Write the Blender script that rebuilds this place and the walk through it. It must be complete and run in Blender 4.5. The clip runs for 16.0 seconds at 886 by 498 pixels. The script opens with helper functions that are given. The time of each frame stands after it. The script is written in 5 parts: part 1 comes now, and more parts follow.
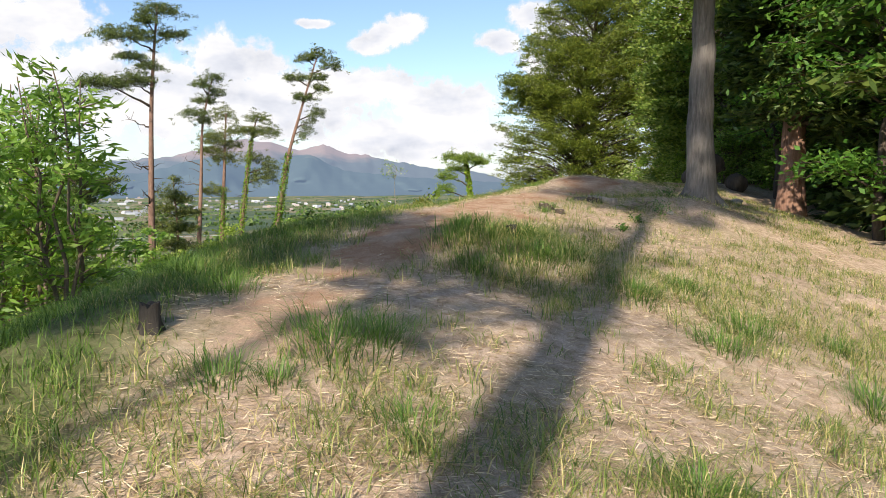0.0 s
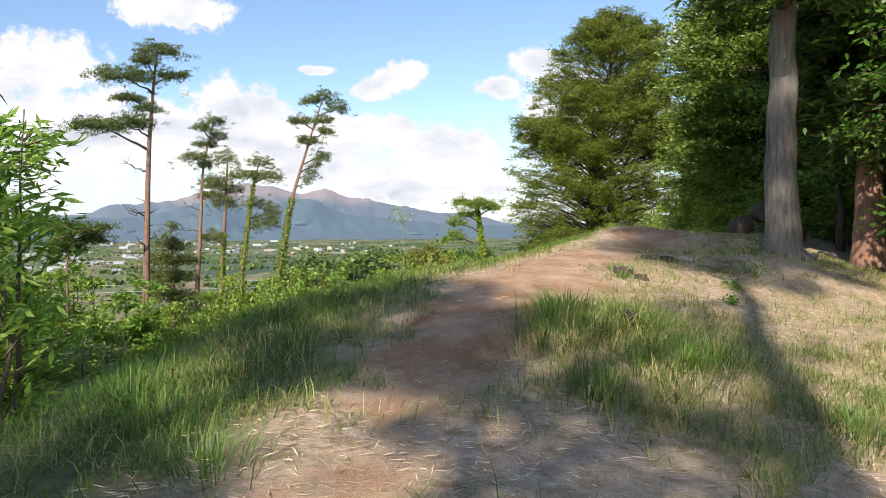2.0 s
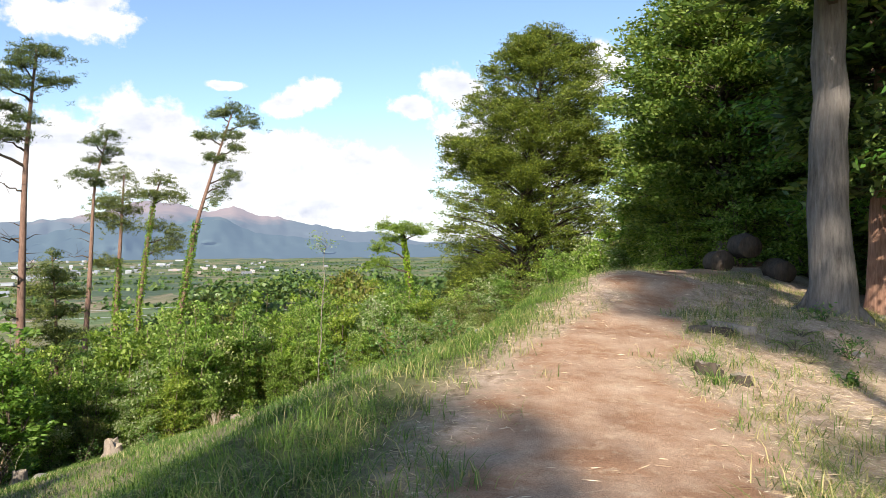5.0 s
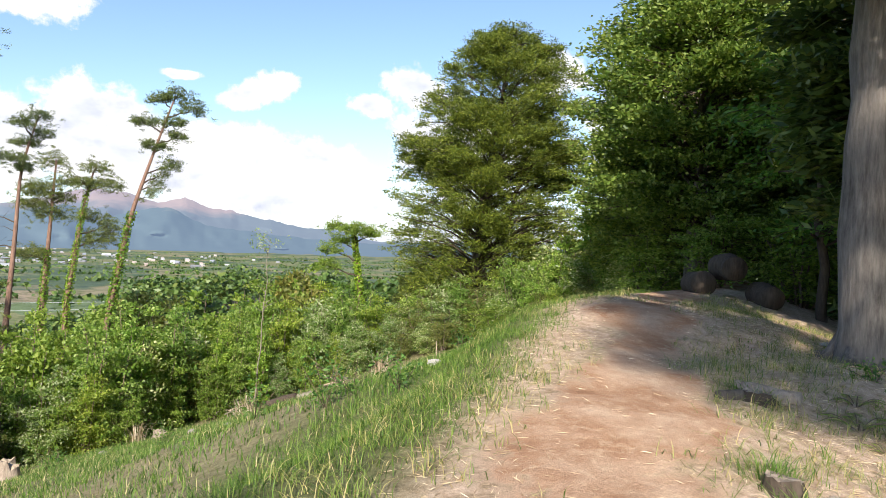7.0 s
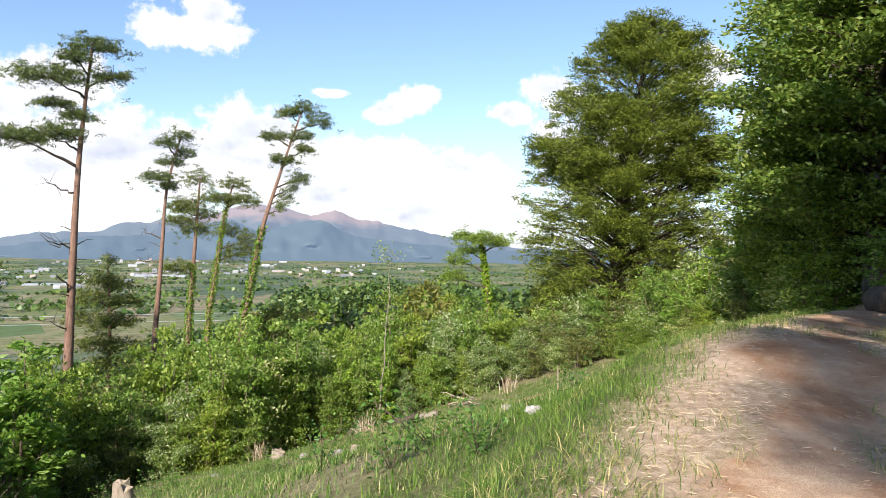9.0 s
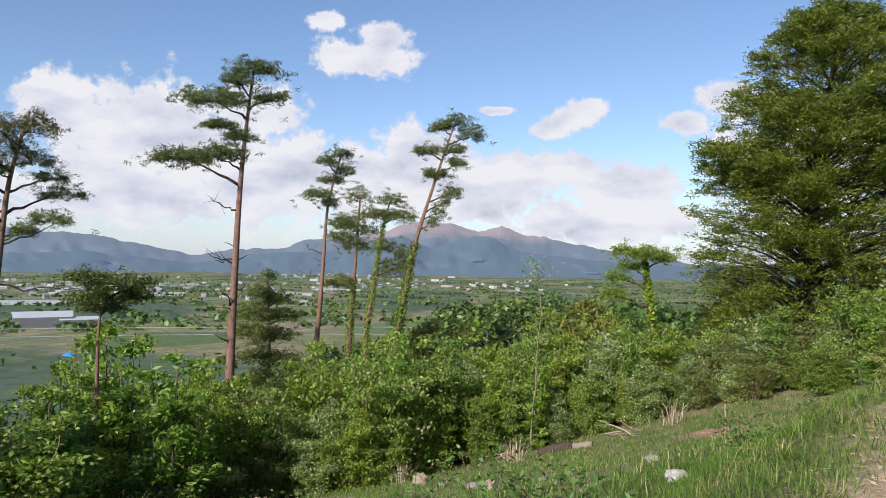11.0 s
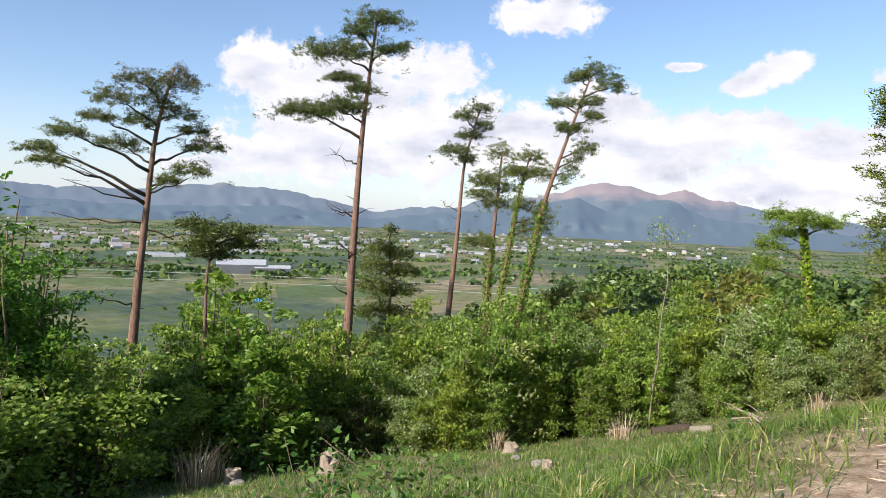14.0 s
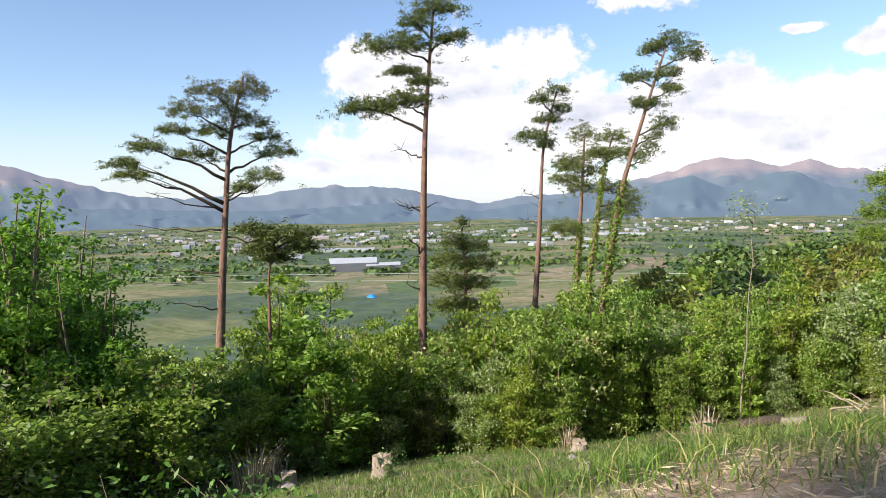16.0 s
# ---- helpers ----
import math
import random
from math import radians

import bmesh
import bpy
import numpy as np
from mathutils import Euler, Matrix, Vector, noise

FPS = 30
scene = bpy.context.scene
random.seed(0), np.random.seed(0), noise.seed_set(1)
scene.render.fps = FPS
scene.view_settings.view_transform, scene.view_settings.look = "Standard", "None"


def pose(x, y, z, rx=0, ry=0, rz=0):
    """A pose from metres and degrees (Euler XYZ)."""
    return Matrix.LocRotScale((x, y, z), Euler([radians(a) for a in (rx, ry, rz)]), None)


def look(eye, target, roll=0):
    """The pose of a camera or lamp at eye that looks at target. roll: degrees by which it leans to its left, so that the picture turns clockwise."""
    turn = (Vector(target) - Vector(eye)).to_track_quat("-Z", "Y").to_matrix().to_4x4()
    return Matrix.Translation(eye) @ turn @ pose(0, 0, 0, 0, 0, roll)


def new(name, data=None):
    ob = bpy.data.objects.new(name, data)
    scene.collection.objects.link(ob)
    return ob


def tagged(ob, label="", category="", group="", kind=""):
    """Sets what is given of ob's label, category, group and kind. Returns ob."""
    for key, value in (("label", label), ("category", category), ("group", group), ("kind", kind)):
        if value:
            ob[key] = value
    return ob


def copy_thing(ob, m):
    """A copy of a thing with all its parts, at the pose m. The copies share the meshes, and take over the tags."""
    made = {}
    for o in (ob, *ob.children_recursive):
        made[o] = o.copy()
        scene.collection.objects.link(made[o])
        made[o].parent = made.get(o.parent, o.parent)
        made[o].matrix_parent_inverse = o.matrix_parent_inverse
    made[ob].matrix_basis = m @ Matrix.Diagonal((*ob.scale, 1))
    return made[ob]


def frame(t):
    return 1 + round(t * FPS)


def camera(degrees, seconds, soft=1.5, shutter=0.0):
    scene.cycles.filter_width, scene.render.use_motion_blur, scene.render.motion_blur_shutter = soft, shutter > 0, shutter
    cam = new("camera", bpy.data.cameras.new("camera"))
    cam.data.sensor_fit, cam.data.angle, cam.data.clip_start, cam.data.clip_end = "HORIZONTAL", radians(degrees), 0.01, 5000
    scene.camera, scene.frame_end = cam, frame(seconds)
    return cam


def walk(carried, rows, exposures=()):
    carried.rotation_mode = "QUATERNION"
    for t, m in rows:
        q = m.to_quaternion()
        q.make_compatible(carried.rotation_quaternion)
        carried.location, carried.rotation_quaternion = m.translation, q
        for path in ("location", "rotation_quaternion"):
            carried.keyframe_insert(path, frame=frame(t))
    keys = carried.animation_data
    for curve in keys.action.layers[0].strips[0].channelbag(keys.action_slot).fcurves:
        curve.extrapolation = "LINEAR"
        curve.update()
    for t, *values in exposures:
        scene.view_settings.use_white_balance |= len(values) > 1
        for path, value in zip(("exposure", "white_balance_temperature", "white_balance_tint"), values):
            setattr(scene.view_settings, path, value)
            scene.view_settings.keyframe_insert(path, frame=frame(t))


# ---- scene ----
cam = camera(62.6, 16.0, soft=0.8)
PATH = [
    (0, (0.044, 0.088, 1.436), (0.037, 2.078, 1.242), -0.2),
    (0.5, (-0.075, 0.659, 1.498), (-0.121, 2.653, 1.345), -0.8),
    (1, (-0.235, 1.208, 1.551), (-0.311, 3.203, 1.421), -1.3),
    (1.5, (-0.342, 1.82, 1.58), (-0.401, 3.816, 1.476), -1.0),
    (2, (-0.549, 2.405, 1.592), (-0.558, 4.403, 1.517), -0.2),
    (2.5, (-0.676, 2.99, 1.625), (-0.625, 4.988, 1.543), 0.1),
    (3, (-0.79, 3.569, 1.699), (-0.72, 5.566, 1.604), 0.6),
    (3.5, (-0.848, 4.103, 1.761), (-0.767, 6.099, 1.665), 0.6),
    (4, (-0.979, 4.693, 1.814), (-0.921, 6.689, 1.705), 0.2),
    (4.5, (-1.102, 5.206, 1.919), (-0.953, 7.2, 1.876), -0.1),
    (5, (-1.14, 5.736, 2.006), (-0.911, 7.722, 1.981), -0.2),
    (5.2, (-1.14, 5.951, 1.988), (-0.885, 7.935, 1.967), -0.3),
    (7.3, (-0.726, 8.12, 2.191), (-0.37, 10.088, 2.168), 2.1),
    (7.5, (-0.643, 8.319, 2.182), (-0.3, 10.288, 2.146), 2.0),
    (8, (-0.438, 8.848, 2.258), (-0.183, 10.831, 2.207), 1.8),
    (8.4, (-0.211, 9.242, 2.266), (-0.052, 11.234, 2.211), 1.3),
    (8.5, (-0.164, 9.342, 2.264), (-0.039, 11.338, 2.22), 1.6),
    (9, (0.046, 9.872, 2.306), (0.011, 11.872, 2.296), 0.9),
    (9.5, (0.169, 10.342, 2.286), (-0.014, 12.334, 2.296), 0.7),
    (10, (0.238, 10.784, 2.308), (-0.089, 12.757, 2.339), 0.4),
    (10.2, (0.267, 10.984, 2.312), (-0.097, 12.95, 2.348), 0.3),
    (12.3, (1.28, 12.394, 2.202), (0.681, 14.302, 2.194), 2.8),
    (12.5, (1.409, 12.585, 2.184), (0.814, 14.494, 2.168), 3.2),
    (13, (1.718, 13.012, 2.192), (1.066, 14.902, 2.145), 3.4),
    (13.5, (2.0, 13.38, 2.22), (1.263, 15.238, 2.136), 3.1),
    (14, (2.289, 13.757, 2.218), (1.363, 15.527, 2.123), 2.5),
    (14.5, (2.576, 14.157, 2.24), (1.477, 15.825, 2.131), 1.7),
    (15, (2.804, 14.561, 2.236), (1.605, 16.158, 2.134), 0.6),
    (15.5, (3.083, 14.96, 2.221), (1.886, 16.557, 2.107), -0.7),
    (16, (3.338, 15.322, 2.25), (2.158, 16.932, 2.126), -1.2),
]
walk(cam, [(t, look(eye, target, roll)) for t, eye, target, roll in PATH],
     [(0, 0.6, 6750, 12), (2, 0.64, 6700, 12), (3, 0.76, 6750, 12), (5, 0.8, 6650, 12), (7.5, 0.84, 6550, 13), (9, 0.82, 6500, 13), (10.2, 0.42, 6400, 15), (12.3, 0.28, 6350, 15), (13, 0.37, 6400, 15), (14.5, 0.66, 6600, 14), (16, 0.73, 6650, 14)])

# ---- world, sun, exposure ----
SUN_AZ, SUN_EL = 199.0, 31.0
world = bpy.data.worlds.new("sky")
scene.world = world
world.use_nodes = True
wn = world.node_tree
bg = wn.nodes["Background"]
sky = wn.nodes.new("ShaderNodeTexSky")
sky.sky_type = "NISHITA"
sky.sun_disc = False
sky.sun_elevation, sky.sun_rotation = radians(SUN_EL), radians(SUN_AZ)
sky.altitude, sky.air_density, sky.dust_density, sky.ozone_density = 600, 1.0, 0.7, 3.0
wn.links.new(sky.outputs[0], bg.inputs[0])
bg.inputs[1].default_value = 0.12
sun = bpy.data.lights.new("sun", "SUN")
sun.energy, sun.angle, sun.color = 5.0, radians(0.6), (1.0, 0.93, 0.82)
sun_ob = new("sun", sun)
sx, sy = math.sin(radians(SUN_AZ)), math.cos(radians(SUN_AZ))
sun_ob.matrix_world = look((sx * 50, sy * 50, 50 * math.tan(radians(SUN_EL))), (0, 0, 0))

R = np.random.default_rng(7)

# ---- materials ----


class Mat:
    """A small builder for node materials."""

    def __init__(self, name):
        self.m = bpy.data.materials.new(name)
        self.m.use_nodes = True
        self.t = self.m.node_tree
        self.b = self.t.nodes["Principled BSDF"]
        self.out = self.t.nodes["Material Output"]

    def n(self, kind, operation=None, data_type=None, blend_type=None, attribute_name=None, feature=None, use_clamp=None):
        node = self.t.nodes.new("ShaderNode" + kind)
        if data_type:
            node.data_type = data_type
        if blend_type:
            node.blend_type = blend_type
        if operation:
            node.operation = operation
        if attribute_name:
            node.attribute_name = attribute_name
        if feature:
            node.feature = feature
        if use_clamp:
            node.use_clamp = True
        return node

    def link(self, a, b):
        self.t.links.new(a, b)

    def coords(self, scale=(1, 1, 1)):
        c, mp = self.n("TexCoord"), self.n("Mapping")
        mp.inputs["Scale"].default_value = scale
        self.link(c.outputs["Object"], mp.inputs[0])
        return mp.outputs[0]

    def noise(self, scale, detail=4, rough=0.6, vec=None):
        x = self.n("TexNoise")
        x.inputs["Scale"].default_value, x.inputs["Detail"].default_value, x.inputs["Roughness"].default_value = scale, detail, rough
        if vec is not None:
            self.link(vec, x.inputs["Vector"])
        return x.outputs["Fac"]

    def ramp(self, fac, *stops):
        x = self.n("ValToRGB")
        while len(x.color_ramp.elements) < len(stops):
            x.color_ramp.elements.new(0.5)
        for e, (p, c) in zip(x.color_ramp.elements, stops):
            e.position, e.color = p, (*c, 1) if len(c) == 3 else c
        self.link(fac, x.inputs[0])
        return x.outputs[0]

    def mix(self, fac, a, b, blend="MIX"):
        x = self.n("Mix", data_type="RGBA", blend_type=blend)
        for sock, v in ((x.inputs[0], fac), (x.inputs[6], a), (x.inputs[7], b)):
            if isinstance(v, (int, float)):
                sock.default_value = v
            elif isinstance(v, tuple):
                sock.default_value = (*v, 1)
            else:
                self.link(v, sock)
        return x.outputs[2]

    def math(self, op, a, b=0.0, clamp=False):
        x = self.n("Math", operation=op, use_clamp=clamp)
        for sock, v in ((x.inputs[0], a), (x.inputs[1], b)):
            if isinstance(v, (int, float)):
                sock.default_value = v
            else:
                self.link(v, sock)
        return x.outputs[0]

    def bump(self, height, strength=0.5, distance=0.02):
        x = self.n("Bump")
        x.inputs["Strength"].default_value, x.inputs["Distance"].default_value = strength, distance
        self.link(height, x.inputs["Height"])
        self.link(x.outputs[0], self.b.inputs["Normal"])

    def done(self, color=None, rough=0.8, spec=0.3):
        if color is not None:
            if isinstance(color, tuple):
                self.b.inputs["Base Color"].default_value = (*color, 1)
            else:
                self.link(color, self.b.inputs["Base Color"])
        self.b.inputs["Roughness"].default_value = rough
        self.b.inputs["Specular IOR Level"].default_value = spec
        return self.m


def leaf_material(name, dark, mid, light, through_light=0.48, rough=0.45):
    """Leaves: each leaf a little different, light shining through."""
    k = Mat(name)
    g = k.n("NewGeometry")
    c = k.ramp(g.outputs["Random Per Island"], (0.0, dark), (0.55, mid), (1.0, light))
    ob = k.n("ObjectInfo")
    tone = k.ramp(ob.outputs["Random"], (0.0, (0.78, 0.84, 0.8)), (0.5, (1, 1, 1)), (1.0, (1.2, 1.1, 0.9)))
    c = k.mix(1.0, c, tone, "MULTIPLY")
    k.done(c, rough, 0.35)
    tr, mx = k.n("BsdfTranslucent"), k.n("MixShader")
    warm = k.mix(1.0, c, (1.18, 1.12, 0.68), "MULTIPLY")
    k.link(warm, tr.inputs[0])
    mx.inputs[0].default_value = through_light
    k.link(k.b.outputs[0], mx.inputs[1])
    k.link(tr.outputs[0], mx.inputs[2])
    k.link(mx.outputs[0], k.out.inputs[0])
    return k.m


def bark_material(name, dark, light, stretch=(9, 9, 1.6), low=None, low_z=0.0):
    k = Mat(name)
    v = k.coords(stretch)
    a, b = k.noise(2.2, 6, 0.7, v), k.noise(0.8, 3, 0.5, k.coords((1, 1, 1)))
    c = k.ramp(a, (0.3, dark), (0.7, light))
    c = k.mix(k.ramp(b, (0.35, (0, 0, 0)), (0.7, (0.6, 0.6, 0.6))), c, k.mix(0.5, c, tuple(min(1.0, x * 1.25) for x in light)))
    if low is not None:
        sep = k.n("SeparateXYZ")
        k.link(k.coords(), sep.inputs[0])
        f = k.math("ADD", k.math("MULTIPLY", k.math("SUBTRACT", sep.outputs[2], low_z), 0.3), k.math("MULTIPLY", b, 0.6), True)
        c = k.mix(f, low, c)
    k.bump(a, 0.8, 0.03)
    return k.done(c, 0.9, 0.15)


M = {
    "shrub": leaf_material("shrub_leaf", (0.09, 0.17, 0.03), (0.22, 0.36, 0.06), (0.42, 0.52, 0.17), 0.52),
    "shrub_pale": leaf_material("pale_shrub_leaf", (0.13, 0.22, 0.05), (0.28, 0.4, 0.11), (0.6, 0.62, 0.42), 0.52),
    "shrub_yellow": leaf_material("yellow_green_leaf", (0.1, 0.18, 0.025), (0.23, 0.34, 0.05), (0.38, 0.46, 0.12), 0.52),
    "shrub_brown": leaf_material("reddish_young_leaf", (0.09, 0.12, 0.03), (0.19, 0.23, 0.06), (0.3, 0.29, 0.1), 0.5),
    "willow": leaf_material("narrow_leaf", (0.1, 0.21, 0.03), (0.22, 0.38, 0.055), (0.4, 0.53, 0.14)),
    "wood_edge": leaf_material("wood_edge_leaf", (0.07, 0.13, 0.02), (0.17, 0.25, 0.04), (0.34, 0.4, 0.1), 0.45),
    "broad": leaf_material("broad_leaf", (0.05, 0.14, 0.02), (0.12, 0.27, 0.035), (0.23, 0.4, 0.08)),
    "fir": leaf_material("fir_needles", (0.055, 0.085, 0.013), (0.165, 0.205, 0.027), (0.31, 0.345, 0.052), 0.3),
    "cedar": leaf_material("cedar_needles", (0.03, 0.065, 0.015), (0.085, 0.14, 0.03), (0.19, 0.24, 0.055), 0.3),
    "pine": leaf_material("pine_needles", (0.04, 0.065, 0.016), (0.1, 0.14, 0.035), (0.19, 0.225, 0.06), 0.2),
    "pine_brown": leaf_material("browning_pine_needles", (0.05, 0.055, 0.025), (0.11, 0.11, 0.045), (0.22, 0.15, 0.1), 0.2),
    "ivy": leaf_material("ivy_leaf", (0.07, 0.15, 0.015), (0.16, 0.28, 0.02), (0.26, 0.38, 0.05), 0.3),
    "woods": leaf_material("far_woods_leaf", (0.04, 0.08, 0.02), (0.09, 0.16, 0.035), (0.17, 0.22, 0.06), 0.2),
    "grass": leaf_material("grass_blade", (0.045, 0.105, 0.015), (0.11, 0.21, 0.03), (0.23, 0.33, 0.08), 0.35, 0.5),
    "grass_mixed": leaf_material("sparse_grass_blade", (0.07, 0.14, 0.025), (0.2, 0.26, 0.07), (0.55, 0.47, 0.27), 0.3, 0.6),
    "straw": leaf_material("dry_straw", (0.26, 0.18, 0.1), (0.52, 0.42, 0.3), (0.76, 0.68, 0.55), 0.15, 0.7),
    "weed": leaf_material("weed_leaf", (0.04, 0.11, 0.02), (0.09, 0.2, 0.03), (0.18, 0.32, 0.07), 0.35, 0.5),
    "bark_grey": bark_material("grey_bark", (0.045, 0.037, 0.03), (0.19, 0.16, 0.13), (9, 9, 1.3)),
    "bark_oak": bark_material("ridged_grey_brown_bark", (0.06, 0.052, 0.044), (0.22, 0.195, 0.17), (9, 9, 1.3)),
    "bark_red": bark_material("red_pine_bark", (0.08, 0.045, 0.034), (0.27, 0.17, 0.125), (6, 6, 1.5)),
    "bark_cedar": bark_material("cedar_bark", (0.11, 0.05, 0.03), (0.33, 0.2, 0.14), (10, 10, 0.9)),
    "bark_dark": bark_material("dark_bark", (0.035, 0.028, 0.02), (0.11, 0.085, 0.065)),
    "stem_pale": bark_material("pale_stem", (0.13, 0.11, 0.08), (0.3, 0.27, 0.21), (5, 5, 3)),
    "stem": bark_material("brown_stem", (0.09, 0.065, 0.045), (0.22, 0.17, 0.12)),
    "deadwood": bark_material("weathered_wood", (0.14, 0.1, 0.075), (0.42, 0.36, 0.29), (14, 14, 3)),
    "cut": bark_material("cut_wood", (0.3, 0.22, 0.14), (0.52, 0.43, 0.32), (18, 18, 18)),
    # nearly black brown for the two small stumps
    "dark_wood": bark_material("very_dark_wood", (0.02, 0.018, 0.016), (0.07, 0.06, 0.05)),
}


def plain(name, color, rough=0.6, vary=0.12, scale=3.0):
    k = Mat(name)
    f = k.noise(scale, 5)
    lo, hi = tuple(c * (1 - vary) for c in color), tuple(min(1, c * (1 + vary)) for c in color)
    k.bump(f, 0.2, 0.01)
    return k.done(k.ramp(f, (0.3, lo), (0.7, hi)), rough)


# ---- terrain ----
# crest of the ridge: x, y, height of the ground
CREST = np.array([(-6, -160, -16), (-2, -45, -4), (-0.4, -12, -0.7), (-0.5, 0, 0.0), (-0.95, 5, 0.53), (-0.6, 7.5, 0.74), (-0.15, 10, 0.94), (1.3, 13.5, 1.07), (3.0, 17.2, 1.42),
                  (5.5, 21, 1.2), (9, 25, 1.05), (14, 32, 0.9), (20, 45, 0.3), (28, 60, -3), (60, 140, -28), (160, 420, -60)], float)
_s = np.concatenate([[0], np.cumsum(np.hypot(*np.diff(CREST[:, :2], axis=0).T))])
_q = np.interp(np.linspace(0, 1, 140), np.linspace(0, 1, len(_s)), _s)
CR = np.stack([np.interp(_q, _s, CREST[:, i]) for i in range(3)], 1)
for _ in range(3):
    CR[1:-1] = (CR[:-2] + 2 * CR[1:-1] + CR[2:]) / 4
SIDE = [-5000, -600, -200, -60, -25, -12, -6, -3.7, -2.1, -1, 0, 0.8, 1.5, 2.65, 4.7, 6, 9.6, 16.5, 30, 60, 120, 220, 450, 1500, 5000]
DROP = [82, 48, 24, 8, 3.0, 1.9, 1.2, 0.66, 0.26, 0.06, 0, 0.05, 0.22, 1.0, 1.75, 2.3, 3.9, 6.2, 10.5, 20, 33, 41, 44, 60, 78]


def vnoise(x, y, seed=0):
    """Smooth value noise, -1 to 1."""
    xi, yi = np.floor(x), np.floor(y)
    fx, fy = x - xi, y - yi
    fx, fy = fx * fx * (3 - 2 * fx), fy * fy * (3 - 2 * fy)

    def h(a, b):
        v = np.sin(a * 127.1 + b * 311.7 + seed * 74.7) * 43758.5453
        return (v - np.floor(v)) * 2 - 1
    return (h(xi, yi) * (1 - fx) + h(xi + 1, yi) * fx) * (1 - fy) + (h(xi, yi + 1) * (1 - fx) + h(xi + 1, yi + 1) * fx) * fy


def from_line(x, y, line):
    """Signed distance (left is plus) to a polyline and the third value at the nearest place."""
    x, y = np.asarray(x, float).ravel(), np.asarray(y, float).ravel()
    best, sign, val = np.full(x.shape, 1e12), np.ones(x.shape), np.zeros(x.shape)
    for a, b in zip(line[:-1], line[1:]):
        d = b - a
        u = np.clip(((x - a[0]) * d[0] + (y - a[1]) * d[1]) / (d[0] ** 2 + d[1] ** 2), 0, 1)
        px, py = x - a[0] - u * d[0], y - a[1] - u * d[1]
        q = px * px + py * py
        near = q < best
        best = np.where(near, q, best)
        sign = np.where(near, np.sign(d[0] * py - d[1] * px), sign)
        if len(a) > 2:
            val = np.where(near, a[2] + u * d[2], val)
    return np.sqrt(best) * np.where(sign == 0, 1, sign), val


def bump2(x, y, cx, cy, r, h):
    return h * np.exp(-((x - cx) ** 2 + (y - cy) ** 2) / (r * r))


def ground(x, y):
    x, y = np.asarray(x, float), np.asarray(y, float)
    shape = x.shape
    x, y = x.ravel(), y.ravel()
    d, h = from_line(x, y, CR)
    steep = np.clip((y - 12) / 3, 0, 1) * np.clip(d / 0.5, 0, 1) * np.clip((12 - d) / 6, 0, 1)
    shelf = np.clip((12.5 - y) / 3, 0, 1) * np.clip(d / 0.8, 0, 1) * np.clip((8 - d) / 5, 0, 1)
    z = h - np.interp(d + 0.42 * steep - 0.7 * shelf, SIDE, DROP)
    r = np.hypot(x, y - 12)
    w = np.clip((r - 70) / 130, 0, 1)
    w = w * w * (3 - 2 * w)
    z = z * (1 - w) + w * np.interp(r, [0, 200, 480, 1500, 5000], [-33, -36, -39.5, -56, -78])
    z += bump2(x, y, 0.45, 7.5, 0.9, 0.2) + bump2(x, y, 4.5, 13.7, 1.3, 0.26) + bump2(x, y, 3.3, 15.0, 1.1, -0.26) + bump2(x, y, 0.9, 8.4, 0.7, 0.05)
    z += bump2(x, y, -20, 112, 36, 19) + bump2(x, y, 14, 110, 40, 9) + bump2(x, y, -1.75, 4.5, 1.2, 0.13)
    far = np.clip((np.hypot(x, y - 12) - 40) / 60, 0, 1)
    z += 0.05 * vnoise(x * 0.6, y * 0.6, 1) + 0.018 * vnoise(x * 2.3, y * 2.3, 2) + 0.008 * vnoise(x * 7, y * 7, 3)
    z += far * 2.0 * vnoise(x * 0.02, y * 0.02, 4)
    return z.reshape(shape)


def gz(x, y):
    return float(ground(np.array([x]), np.array([y]))[0])


TRAIL = np.array([(-1.1, -8, 0.5), (-0.95, 3, 0.45), (-0.8, 6, 0.5), (-0.5, 7.8, 0.6), (-0.05, 8.9, 1.0), (0.3, 10.2, 0.95), (0.9, 11.6, 0.72), (1.95, 14, 0.5), (3.6, 16.7, 0.5), (5.0, 19.5, 0.55), (7.0, 22.8, 0.8), (13.5, 31.5, 0.9)], float)
SIDETRAIL = np.array([(5.4, -4, 0.5), (4.6, 4, 0.7), (4.4, 8, 0.8), (4.0, 11, 0.8), (5.2, 15, 0.6), (7.5, 19, 0.9), (11, 22, 1.0)], float)
PATCHES = [(1.6, 26.4, 1.3), (2.9, 29.2, 1.7), (4.4, 33.0, 1.8), (3.6, 36.2, 1.2), (6.5, 35, 1.2)]


def soil(x, y):
    """How bare the ground is, 0 to 1."""
    x, y = np.asarray(x, float).ravel(), np.asarray(y, float).ravel()
    wob = 0.35 * vnoise(x * 0.9, y * 0.9, 11) + 0.22 * vnoise(x * 2.7, y * 2.7, 12)
    d, w = from_line(x, y, TRAIL)
    a = np.clip((w - np.abs(d) + wob) / 0.7 + 0.3, 0, 1) * np.clip((y - 2.8) / 3.5, 0.25, 1)
    d2, w2 = from_line(x, y, SIDETRAIL)
    b = 0.3 * np.clip((w2 - np.abs(d2) + wob) / 0.8 + 0.3, 0, 1)
    c = np.zeros_like(x)
    for px, py, r in PATCHES:
        c = np.maximum(c, np.clip((r - np.hypot(x - px, (y - py) * 1.2)) / 0.7 + 0.3 + wob, 0, 1))
    return np.maximum(np.maximum(a, b), c)


